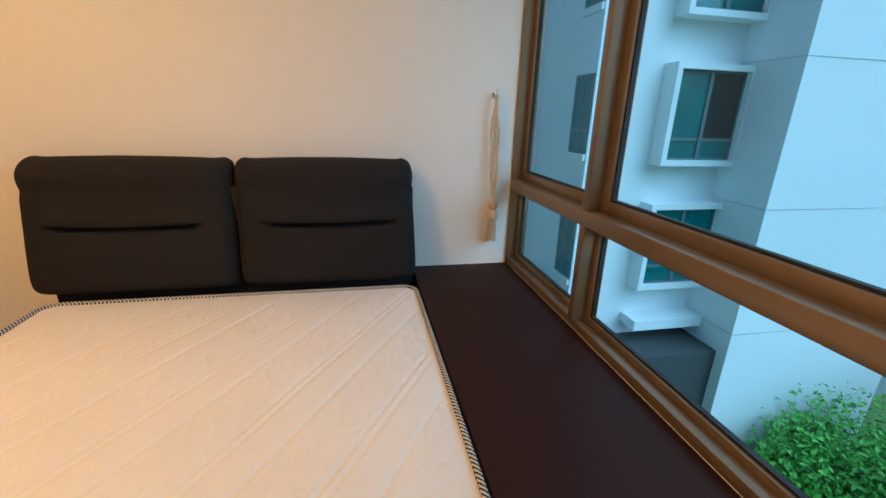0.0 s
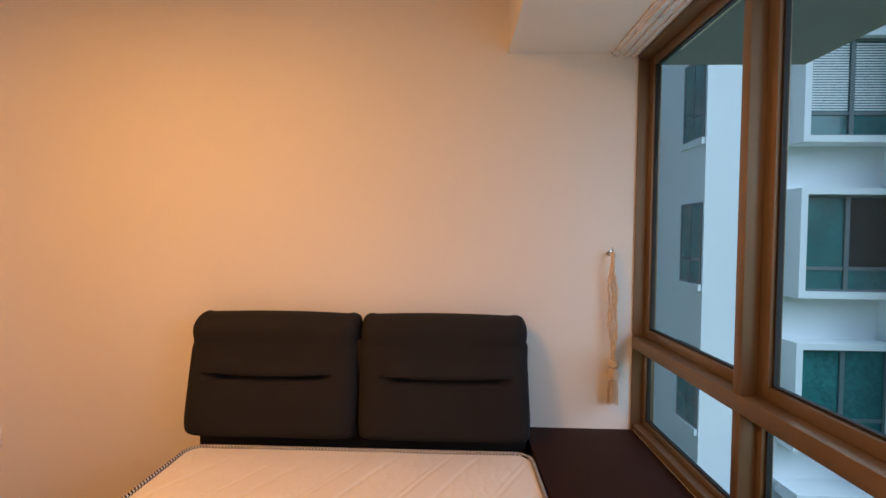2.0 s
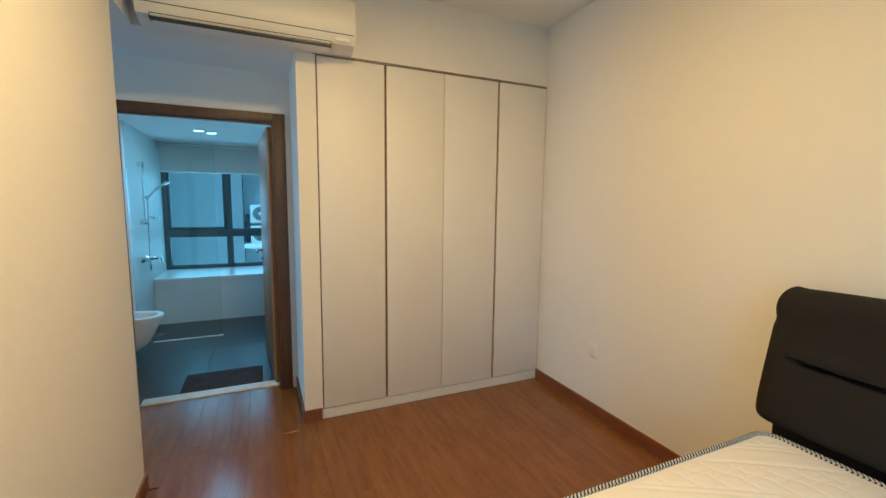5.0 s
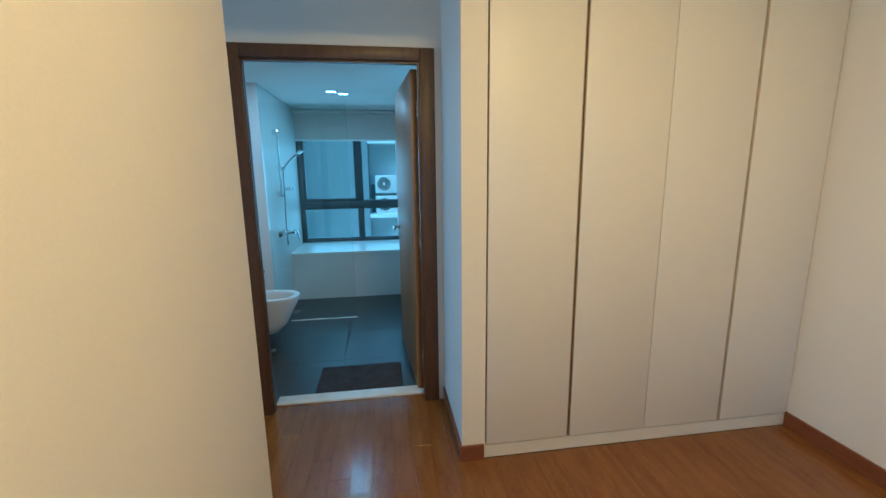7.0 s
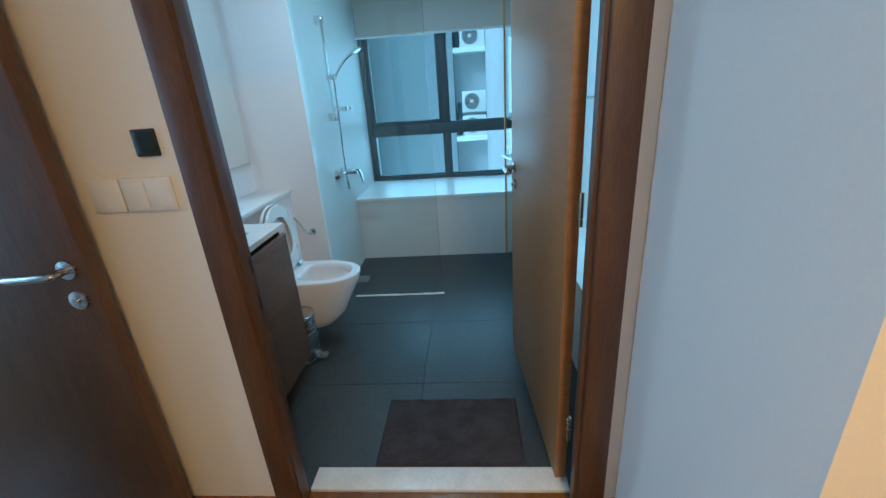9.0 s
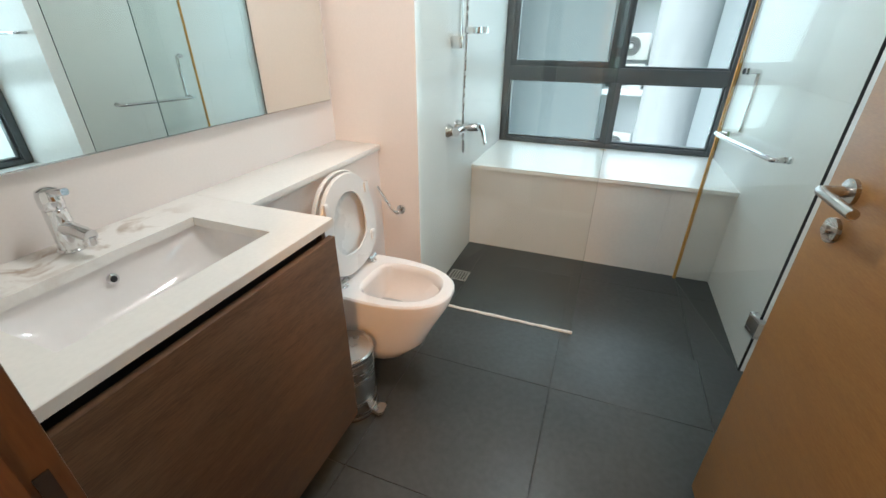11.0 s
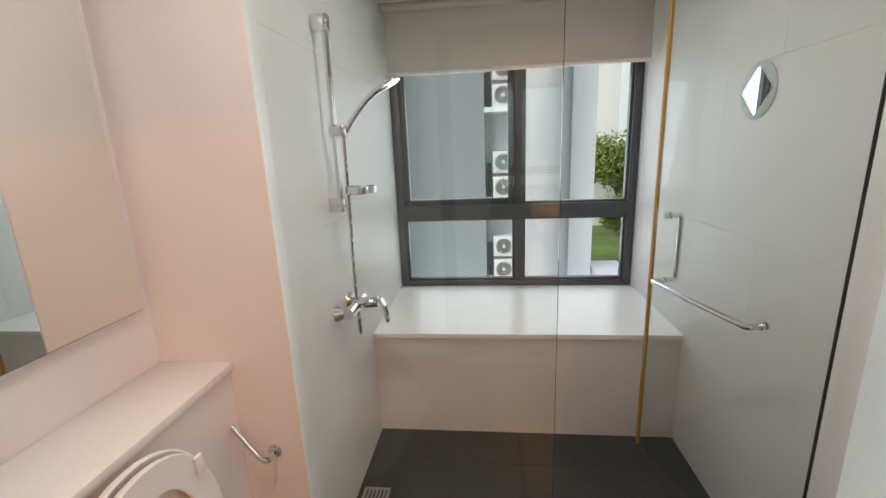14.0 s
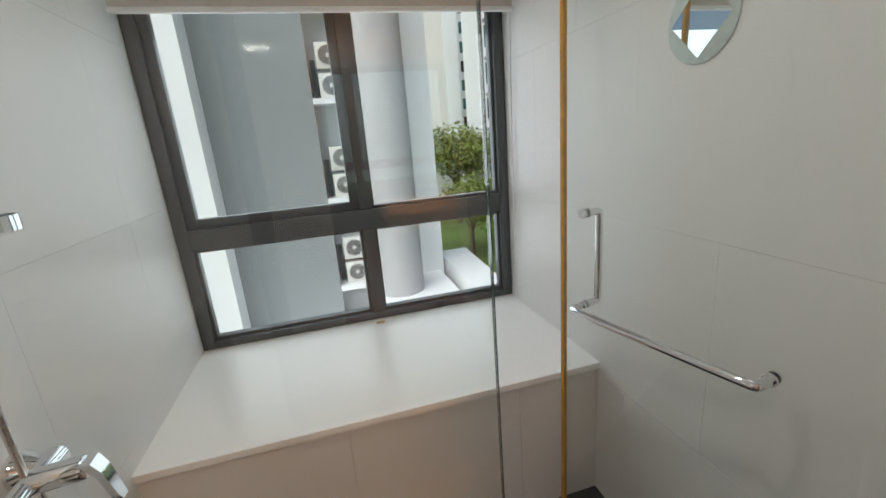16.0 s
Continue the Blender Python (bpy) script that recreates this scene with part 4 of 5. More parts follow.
def pedal_bin():
    b = thing("pedal_bin", (-4.455, -1.045, 0.0), "brushed steel pedal bin between vanity and toilet", "bin")
    cx, cy = -4.455, -1.045
    m = Matrix.Translation((cx, cy, 0))
    bm = bmesh.new()
    lathe(bm, [(0.090, 0.012), (0.094, 0.02), (0.095, 0.262), (0.092, 0.267)], m, 32)
    part("body", bm, STEEL, b)
    bm = bmesh.new()
    lathe(bm, [(0.097, 0.0), (0.099, 0.010), (0.095, 0.016)], m, 32)
    part("base_ring", bm, DARK, b)
    bm = bmesh.new()
    lathe(bm, [(0.097, 0.266), (0.0985, 0.270), (0.0985, 0.284), (0.094, 0.290), (0.05, 0.294), (0.006, 0.295)], m, 32)
    part("lid", bm, STEEL, b)
    bm = bmesh.new()
    rings(bm, [[(cx + w * s, y, z) for s, z in ((-1, 0.015), (1, 0.015), (0.8, 0.024), (-0.8, 0.024))] for w, y in ((0.018, cy + 0.078), (0.026, cy + 0.10), (0.032, cy + 0.128), (0.018, cy + 0.14))])
    part("pedal", bm, STEEL, b)


pedal_bin()


def mirror_cabinet():
    m = thing("wall_mirror", (-4.42, MIRY, 1.03), "wide mirror above the vanity with a slim bright edge", "mirror")
    x0, x1, z0, z1 = -5.150, BX0 - 0.004, 1.032, 2.05
    part("backing", boxes((x0, x1, MIRY + 0.001, MIRY + 0.018, z0, z1)), STEEL, m)
    part("mirror_glass", boxes((x0 + 0.004, x1 - 0.002, MIRY + 0.0185, MIRY + 0.022, z0 + 0.005, z1 - 0.004)), MIRROR, m, soft=False)


mirror_cabinet()


def shower_set():
    s = thing("shower_set", (-5.66, SHY, 0.70), "chrome shower mixer with riser rail, hose and hand shower", "shower")
    y = SHY
    for x in (-5.575, -5.725):
        bm = bmesh.new()
        lathe(bm, [(0.038, 0), (0.036, 0.010), (0.020, 0.034), (0.016, 0.055)], Matrix.Translation((x, y, 0.845)) @ pose(0, 0, 0, -90), 22)
        part("rose", bm, CHROME, s)
    bm = bmesh.new()
    tube(bm, [(-5.555, y + 0.055, 0.845), (-5.745, y + 0.055, 0.845)], 0.022, 18)
    part("mixer_body", bm, CHROME, s)
    bm = bmesh.new()
    lathe(bm, [(0.023, 0), (0.023, 0.085), (0.020, 0.09)], Matrix.Translation((-5.665, y + 0.055, 0.852)) @ pose(0, 0, 0, -86), 20)
    rings(bm, [[(-5.665 + s0 * w, yy + t0 * 0.005, zz + t0 * 0.006) for s0, t0 in ((-1, -1), (1, -1), (1, 1), (-1, 1))] for w, yy, zz in ((0.018, y + 0.13, 0.868), (0.017, y + 0.155, 0.866), (0.015, y + 0.168, 0.840), (0.012, y + 0.180, 0.785), (0.009, y + 0.184, 0.772))])
    part("lever", bm, CHROME, s)
    rx, ry = -5.625, y + 0.045
    bm = bmesh.new()
    tube(bm, [(rx, ry, 1.25), (rx, ry, 1.91)], 0.011, 14)
    part("riser_rail", bm, CHROME, s)
    for z in (1.265, 1.895):
        part("bracket", boxes((rx - 0.016, rx + 0.016, y + 0.001, ry + 0.016, z - 0.028, z + 0.028), bevel=0.006), CHROME, s)
    part("slider", boxes((rx - 0.022, rx + 0.022, ry - 0.018, ry + 0.045, 1.515, 1.555), bevel=0.008), CHROME, s)
    bm = bmesh.new()
    tube(bm, [(rx - 0.01, ry + 0.03, 1.515), (rx - 0.015, ry + 0.075, 1.585), (rx - 0.02, ry + 0.14, 1.655), (rx - 0.025, ry + 0.20, 1.69)], [0.011, 0.011, 0.012, 0.014], 14, 1)
    lathe(bm, [(0.012, 0.03), (0.030, 0.02), (0.040, 0.004), (0.038, 0.0), (0.01, -0.001)], Matrix.Translation((rx - 0.025, ry + 0.215, 1.688)) @ pose(0, 0, 0, 28), 24)
    part("hand_shower", bm, CHROME, s)
    bm = bmesh.new()
    tube(bm, [(rx - 0.01, ry + 0.03, 1.515), (rx - 0.012, ry + 0.028, 1.45), (rx - 0.028, ry + 0.02, 1.2), (rx - 0.030, ry + 0.012, 0.95), (rx - 0.04, ry + 0.012, 0.76), (rx - 0.048, ry + 0.012, 0.70), (rx - 0.056, ry + 0.012, 0.76), (rx - 0.05, ry + 0.008, 0.83)], 0.0065, 10, 2)
    part("hose", bm, STEEL, s, "flexible steel hose")
    bm = bmesh.new()
    lathe(bm, [(0.054, 0.0), (0.059, 0.004), (0.059, 0.028), (0.055, 0.028), (0.054, 0.006), (0.004, 0.005)], Matrix.Translation((rx - 0.03, ry + 0.071, 1.303)) @ pose(0, 0, 0), 26)
    part("soap_dish", bm, CHROME, s)


shower_set()


def shower_screen():
    s = thing("shower_screen", (-5.2, -0.68, 0.0), "fixed clear glass shower panel", "glass panel")
    p = part("pane", boxes((-5.205, -5.195, SHY + 0.002, -0.285, 0.002, 2.12)), SHOWERGLASS, s, soft=False)
    p.visible_shadow = False
    part("edge", boxes((-5.203, -5.197, -0.2845, -0.2835, 0.012, 2.12)), GLASSEDGE, s, "dark green polished glass edge")
    d = thing("shower_door", (-5.2, 0.43, 0.0), "clear glass shower door standing open with yellowed seal", "shower door")
    h = Vector((-5.19, 0.425, 0))
    tip = Vector((-5.945, 0.245, 0))
    turn = Matrix.Translation(h) @ Matrix.Rotation(math.atan2(tip.y - h.y, tip.x - h.x), 4, "Z")
    L = (tip - h).length

    def local(name, bm, material, label="", parent=d):
        bmesh.ops.transform(bm, matrix=turn, verts=bm.verts[:])
        return part(name, bm, material, parent, label)

    p = local("pane", boxes((0.006, L - 0.008, -0.005, 0.005, 0.012, 2.12)), SHOWERGLASS)
    p.visible_shadow = False
    local("tip_seal", boxes((L - 0.008, L + 0.004, -0.007, 0.007, 0.012, 2.12)), SEAL, "yellowed plastic edge seal")
    local("hinge_seal", boxes((0.003, 0.0058, -0.005, 0.005, 0.012, 2.12)), GASKET, "black edge seal")
    for z in (0.24, 1.80):
        hg = local("hinge", boxes((-0.012, 0.058, -0.014, 0.014, z - 0.045, z + 0.045), bevel=0.003), STEEL, "square steel glass hinge")
    # in the local frame the room side is +y
    k = -0.052
    bm = bmesh.new()
    tube(bm, [(L - 0.085, -0.006, 1.155), (L - 0.085, k, 1.155), (L - 0.085, k - 0.006, 1.15), (L - 0.085, k - 0.006, 0.89), (L - 0.085, k, 0.878), (L - 0.085, -0.006, 0.878)], 0.0105, 14, 2)
    local("pull_handle", bm, CHROME, "bent chrome pull handle")
    bm = bmesh.new()
    tube(bm, [(L - 0.085, 0.006, 0.878), (L - 0.085, 0.048, 0.878), (L - 0.10, 0.056, 0.878), (0.225, 0.056, 0.878), (0.21, 0.048, 0.878), (0.21, 0.006, 0.878)], 0.0105, 14, 2)
    local("towel_bar", bm, CHROME, "chrome towel bar")
    for a, z in ((L - 0.085, 1.155), (L - 0.085, 0.878), (0.21, 0.878)):
        bm = bmesh.new()
        lathe(bm, [(0.014, 0.0051), (0.014, 0.012)], Matrix.Translation((a, 0, z)) @ pose(0, 0, 0, -90), 18)
        lathe(bm, [(0.014, 0.0051), (0.014, 0.012)], Matrix.Translation((a, 0, z)) @ pose(0, 0, 0, 90), 18)
        local("collar", bm, CHROME)


shower_screen()


def shaving_mirror():
    m = thing("shaving_mirror", (-5.70, RY, 1.60), "round frosted wall mirror with a clear diamond middle", "mirror")
    c = (-5.70, RY - 0.0005, 1.605)
    bm = bmesh.new()
    lathe(bm, [(0.094, 0), (0.095, 0.003), (0.092, 0.005)], Matrix.Translation(c) @ pose(0, 0, 0, 90), 40)
    part("frosted_rim", bm, FROST, m)
    bm = bmesh.new()
    rings(bm, [[(c[0] + r * dx, c[1] - d, c[2] + r * dz) for dx, dz in ((1, 0), (0, 1), (-1, 0), (0, -1))] for r, d in ((0.082, 0.0052), (0.082, 0.0062))])
    part("mirror_glass", bm, MIRROR, m, soft=False)


shaving_mirror()


def towel_rail():
    t = thing("towel_rail", (-5.13, 0.73, 1.28), "slim chrome towel rail in the window alcove", "towel rail")
    bm = bmesh.new()
    tube(bm, [(-5.13, 0.52, 1.30), (-5.075, 0.52, 1.30), (-5.075, 0.525, 1.30), (-5.075, 0.94, 1.30), (-5.075, 0.945, 1.30), (-5.13, 0.945, 1.30)], 0.009, 12, 1)
    part("bar", bm, CHROME, t)


towel_rail()


def ceiling_lamp(x, y):
    c = thing("ceiling_downlight", (x, y, BCZ), "small square white ceiling downlight, lit", "downlight", "bathroom downlights")
    part("trim", boxes((x - 0.06, x - 0.048, y - 0.06, y + 0.06, BCZ - 0.006, BCZ), (x + 0.048, x + 0.06, y - 0.06, y + 0.06, BCZ - 0.006, BCZ), (x - 0.048, x + 0.048, y - 0.06, y - 0.048, BCZ - 0.006, BCZ), (x - 0.048, x + 0.048, y + 0.048, y + 0.06, BCZ - 0.006, BCZ)), PLASTIC, c)
    part("diffuser", boxes((x - 0.047, x + 0.047, y - 0.047, y + 0.047, BCZ - 0.003, BCZ - 0.0005)), LAMPGLOW, c)


ceiling_lamp(-5.66, -0.335)
ceiling_lamp(-5.54, -0.445)

# silicone bead where the screen meets the floor
bm = bmesh.new()
tube(bm, [(-5.207, -0.935 + 0.033 * k, 0.003 + 0.0015 * math.sin(k * 1.7)) for k in range(21)], [0.007, 0.0085, 0.0065, 0.008], 8)
solo("silicone_bead", bm, SILICONE, (-5.207, -0.6, 0.0), "white silicone bead on the shower floor", "silicone")


def floor_drain():
    d = thing("floor_drain", (-5.575, -0.985, -0.03), "square steel shower floor drain", "drain")
    part("frame", boxes((-5.635, -5.515, -1.045, -0.925, -0.0295, -0.027)), STEEL, d)
    for k in range(6):
        part("slot", boxes((-5.62, -5.53, -1.03 + 0.017 * k, -1.024 + 0.017 * k, -0.0269, -0.0264)), DARK, d)


floor_drain()


def bath_mat():
    bm = bmesh.new()
    nx, ny = 40, 56
    v = {}
    for i in range(nx + 1):
        for j in range(ny + 1):
            x, y = -4.09 + 0.38 * i / nx, -0.475 + 0.60 * j / ny
            rim = min(i, nx - i, j, ny - j)
            v[i, j] = bm.verts.new((x + 0.004 * noise.noise((y * 6, 0, 1)), y, 0.002 + (0.010 + 0.004 * noise.noise((x * 40, y * 40, 0)) if rim else 0)))
    for i in range(nx):
        for j in range(ny):
            bm.faces.new((v[i, j], v[i + 1, j], v[i + 1, j + 1], v[i, j + 1]))
    solo("bath_mat", bm, MAT, (-3.9, -0.2, 0.0), "dark grey pile bath mat on the tiles", "mat")


bath_mat()


structure("trim_tile_corner", [(PILX + 0.002, -5.2365, SHY + 0.0005, SHY + 0.0025, 0.0, BCZ)], SILL, "white tile corner trim on the pier", "trim")

# ---------- outside the bedroom ----------
GROUNDZ = -7.6


def window_box(house, x0, x1, yf, yb, z0, z1, style):
    """Projecting white window box with its glazing."""
    t = 0.13
    b = part("window", boxes((x0, x0 + t, yf, yb, z0, z1), (x1 - 0.04, x1, yf, yb, z0, z1), (x0 + t, x1 - 0.04, yf, yb, z1 - t, z1), (x0 + t, x1 - 0.04, yf, yb, z0, z0 + t)), FACADE, house, "white projecting window box", soft=False)
    a0, a1, c0, c1 = x0 + t, x1 - 0.04, z0 + t, z1 - t
    mid, tr, f = (a0 + a1) / 2, c0 + (c1 - c0) * 0.24, 0.05
    y = yf + 0.14
    part("window_frame", boxes((a0, a0 + f, y, y + 0.06, c0, c1), (a1 - f, a1, y, y + 0.06, c0, c1), (a0 + f, a1 - f, y, y + 0.06, c1 - f, c1), (a0 + f, a1 - f, y, y + 0.06, c0, c0 + f), (a0 + f, a1 - f, y, y + 0.06, tr - 0.035, tr + 0.035), (mid - 0.045, mid + 0.045, y - 0.01, y + 0.06, c0 + f, c1 - f)), FARFRAME, b, soft=False)
    for k, (p0, p1) in enumerate(((a0 + f, mid - 0.045), (mid + 0.045, a1 - f))):
        part("pane", boxes((p0, p1, y + 0.025, y + 0.035, tr + 0.035, c1 - f)), DARKGLASS if style == 1 and k else FARGLASS, b, soft=False)
        part("pane", boxes((p0, p1, y + 0.025, y + 0.035, c0 + f, tr - 0.035)), FARGLASS, b, soft=False)
        if style == 2:
            for n in range(26):
                z = tr + 0.06 + (c1 - f - tr - 0.08) * n / 26
                part("blind_slat", boxes((p0 + 0.02, p1 - 0.02, y + 0.012, y + 0.018, z, z + 0.03)), FACADE, b, soft=False)


def neighbour_block():
    h = thing("apartment_building", (7.0, 9.0, GROUNDZ), "white apartment block with projecting window boxes", "building")
    part("wall", boxes((5.40, 9.0, 9.0, 14.5, GROUNDZ, 13), (9.0, 14.5, 7.49, 14.5, GROUNDZ, 13)), FACADE, h, soft=False)
    part("wall", boxes((-6, 5.35, 15.2, 17, GROUNDZ, 13)), FACADE, h, soft=False)
    for n in range(-2, 4):
        part("wall_joint", boxes((8.994, 14.5, 7.482, 7.4899, 2.70 + 3.1 * n, 2.708 + 3.1 * n), (8.992, 8.9999, 7.49, 9.0, 2.70 + 3.1 * n, 2.708 + 3.1 * n)), FACADEGREY, h, soft=False)
    for n, style in ((-1, 0), (0, 1), (1, 2), (2, 0)):
        window_box(h, 7.03, 8.985, 8.57, 9.0, 0.42 + 3.1 * n, 2.62 + 3.1 * n, style)
    part("canopy", boxes((7.0, 8.985, 8.4, 9.0, -3.72, -3.46)), FACADE, h, soft=False)
    # narrow bays on the side face
    for n in range(-1, 4):
        z0, z1 = 0.62 + 3.1 * n, 2.36 + 3.1 * n
        w = part("window", boxes((5.33, 5.3995, 9.03, 9.87, z0 - 0.14, z0)), FACADE, h, "white window sill and frame", soft=False)
        part("window_frame", boxes((5.38, 5.399, 9.05, 9.11, z0, z1), (5.38, 5.399, 9.79, 9.85, z0, z1), (5.38, 5.399, 9.43, 9.48, z0, z1), (5.38, 5.399, 9.11, 9.79, z0 + 0.5, z0 + 0.56), (5.38, 5.399, 9.11, 9.79, z1 - 0.05, z1), (5.38, 5.399, 9.11, 9.79, z0, z0 + 0.05)), FARFRAME, w, soft=False)
        part("pane", boxes((5.386, 5.398, 9.11, 9.79, z0, z1)), FARGLASS, w, soft=False)
        part("balcony", boxes((2.6, 5.3, 14.5, 15.2, -0.35 + 3.1 * n, 0.45 + 3.1 * n)), FACADE, h, soft=False)
        for x in (2.8, 4.1):
            w = part("window", boxes((x, x + 1.1, 15.17, 15.199, 0.55 + 3.1 * n, 2.6 + 3.1 * n)), DARKGLASS, h, soft=False)
            part("window_frame", boxes((x - 0.05, x, 15.15, 15.199, 0.5 + 3.1 * n, 2.65 + 3.1 * n), (x + 1.1, x + 1.15, 15.15, 15.199, 0.5 + 3.1 * n, 2.65 + 3.1 * n), (x, x + 1.1, 15.15, 15.199, 2.6 + 3.1 * n, 2.65 + 3.1 * n)), FARFRAME, w, soft=False)
    part("podium", boxes((3.0, 8.998, 7.78, 8.998, GROUNDZ, -4.1)), PODIUM, h, "dark grey podium roof", soft=False)
    o = thing("far_apartment_building", (18, 10, GROUNDZ), "dark windowed building beyond the white block", "building")
    part("wall", boxes((14.9, 26, 9.2, 15, GROUNDZ, 12)), FACADEGREY, o, soft=False)
    for n in range(-3, 4):
        part("balcony", boxes((14.9, 26, 9.05, 9.2, 3.1 * n, 3.1 * n + 0.25)), FACADE, o, soft=False)


neighbour_block()


# made-up backdrop that keeps the alcove window's view white and bright
rear = thing("white_backdrop_block", (-4.5, 6.5, GROUNDZ), "plain white backdrop added behind the alcove window", "building")
part("wall", boxes((-9, 1.0, 6.0, 8.0, GROUNDZ, 12)), FACADE, rear, soft=False)


def tree(name, label, base, height, crown_z, rx, rz, leaves, leaf_size, material, seed, trunk_r=0.12):
    rng = random.Random(seed)
    t = thing(name, base, label, "tree")
    bx, by, bz = base
    top = Vector((bx, by, bz + height * 0.8))
    bm = bmesh.new()
    tube(bm, [(bx, by, bz - 0.1), (bx + 0.08, by, bz + height * 0.3), (bx - 0.05, by + 0.06, bz + height * 0.55), tuple(top)], [trunk_r * 1.2, trunk_r, trunk_r * 0.75, trunk_r * 0.4], 10, 1)
    clumps = []
    for k in range(16):
        a, f = rng.uniform(0, 6.28), rng.uniform(0.3, 0.95)
        e = Vector((bx + rx * f * math.cos(a), by + rx * f * math.sin(a), bz + crown_z + rz * rng.uniform(-0.7, 0.9) * (1.1 - f * 0.5)))
        s = Vector((bx, by, bz + height * rng.uniform(0.35, 0.65)))
        tube(bm, [tuple(s), tuple(s.lerp(e, 0.5) + Vector((0, 0, 0.15))), tuple(e)], [trunk_r * 0.4, trunk_r * 0.25, trunk_r * 0.1], 6)
        clumps.append((e, rng.uniform(0.3, 0.55) * rx))
    part("trunk", bm, BARK, t)
    vs, fs = [], []
    for n in range(leaves):
        c, r = clumps[n % len(clumps)]
        d = Vector((rng.gauss(0, 1), rng.gauss(0, 1), rng.gauss(0, 0.7)))
        p = c + d.normalized() * r * rng.random() ** 0.45
        q = Euler((rng.uniform(-1.0, 1.0), rng.uniform(-1.0, 1.0), rng.uniform(0, 6.28))).to_matrix()
        s = leaf_size * rng.uniform(0.6, 1.3)
        i = len(vs)
        for u, v, w in ((-0.5, 0, 0), (0, -0.26, 0.06), (0.5, 0, -0.05), (0, 0.26, 0.06)):
            vs.append(p + q @ Vector((u * s, v * s, w * s)))
        fs.append((i, i + 1, i + 2, i + 3))
    me = bpy.data.meshes.new("crown")
    me.from_pydata([tuple(v - Vector(base)) for v in vs], [], fs)
    me.materials.append(material)
    ob = new("crown", me)
    ob.parent = t
    ob["label"] = "crown of many small green leaves"
    return t


tree("garden_tree", "leafy bright green tree below the bedroom window", (12.8, 4.3, GROUNDZ), 3.2, 0.75, 3.2, 1.4, 18000, 0.17, LEAF, 4)
tree("garden_tree", "leafy bright green tree below the bedroom window", (15.0, 3.0, GROUNDZ), 4.4, 2.6, 2.6, 1.5, 9000, 0.18, LEAF, 7)

structure("ground", [(-400, 400, -400, 400, GROUNDZ - 0.5, GROUNDZ)], GRASS, "lawn round the buildings", "ground")


# ---------- outside the bathroom ----------
def outdoor_unit(loc):
    u = thing("outdoor_aircon_unit", loc, "cream outdoor air conditioning unit with fan grille", "aircon unit", "aircon units on ledges")
    x, y, z = loc
    part("body", boxes((x, x - 0.36, y - 0.44, y + 0.44, z, z + 0.74), bevel=0.02), MESHMETAL, u)
    bm = bmesh.new()
    lathe(bm, [(0.29, 0), (0.30, 0.012), (0.28, 0.02), (0.275, 0.001)], Matrix.Translation((x, y - 0.08, z + 0.38)) @ pose(0, 0, 0, 0, 90), 28, cap=(False, False))
    part("grille_ring", bm, MESHMETAL, u)
    bm = bmesh.new()
    lathe(bm, [(0.275, 0.0), (0.275, 0.003)], Matrix.Translation((x, y - 0.08, z + 0.38)) @ pose(0, 0, 0, 0, 90), 28)
    part("fan_well", bm, DARK, u)
    bm = bmesh.new()
    for r in (0.07, 0.13, 0.19, 0.24):
        lathe(bm, [(r, 0.006), (r + 0.012, 0.006), (r + 0.012, 0.012), (r, 0.012)], Matrix.Translation((x, y - 0.08, z + 0.38)) @ pose(0, 0, 0, 0, 90), 24, cap=(False, False))
    part("grille", bm, MESHMETAL, u)
    bm = bmesh.new()
    lathe(bm, [(0.06, 0.004), (0.055, 0.016), (0.01, 0.02)], Matrix.Translation((x, y - 0.08, z + 0.38)) @ pose(0, 0, 0, 0, 90), 18)
    part("hub", bm, MESHMETAL, u)
    return u


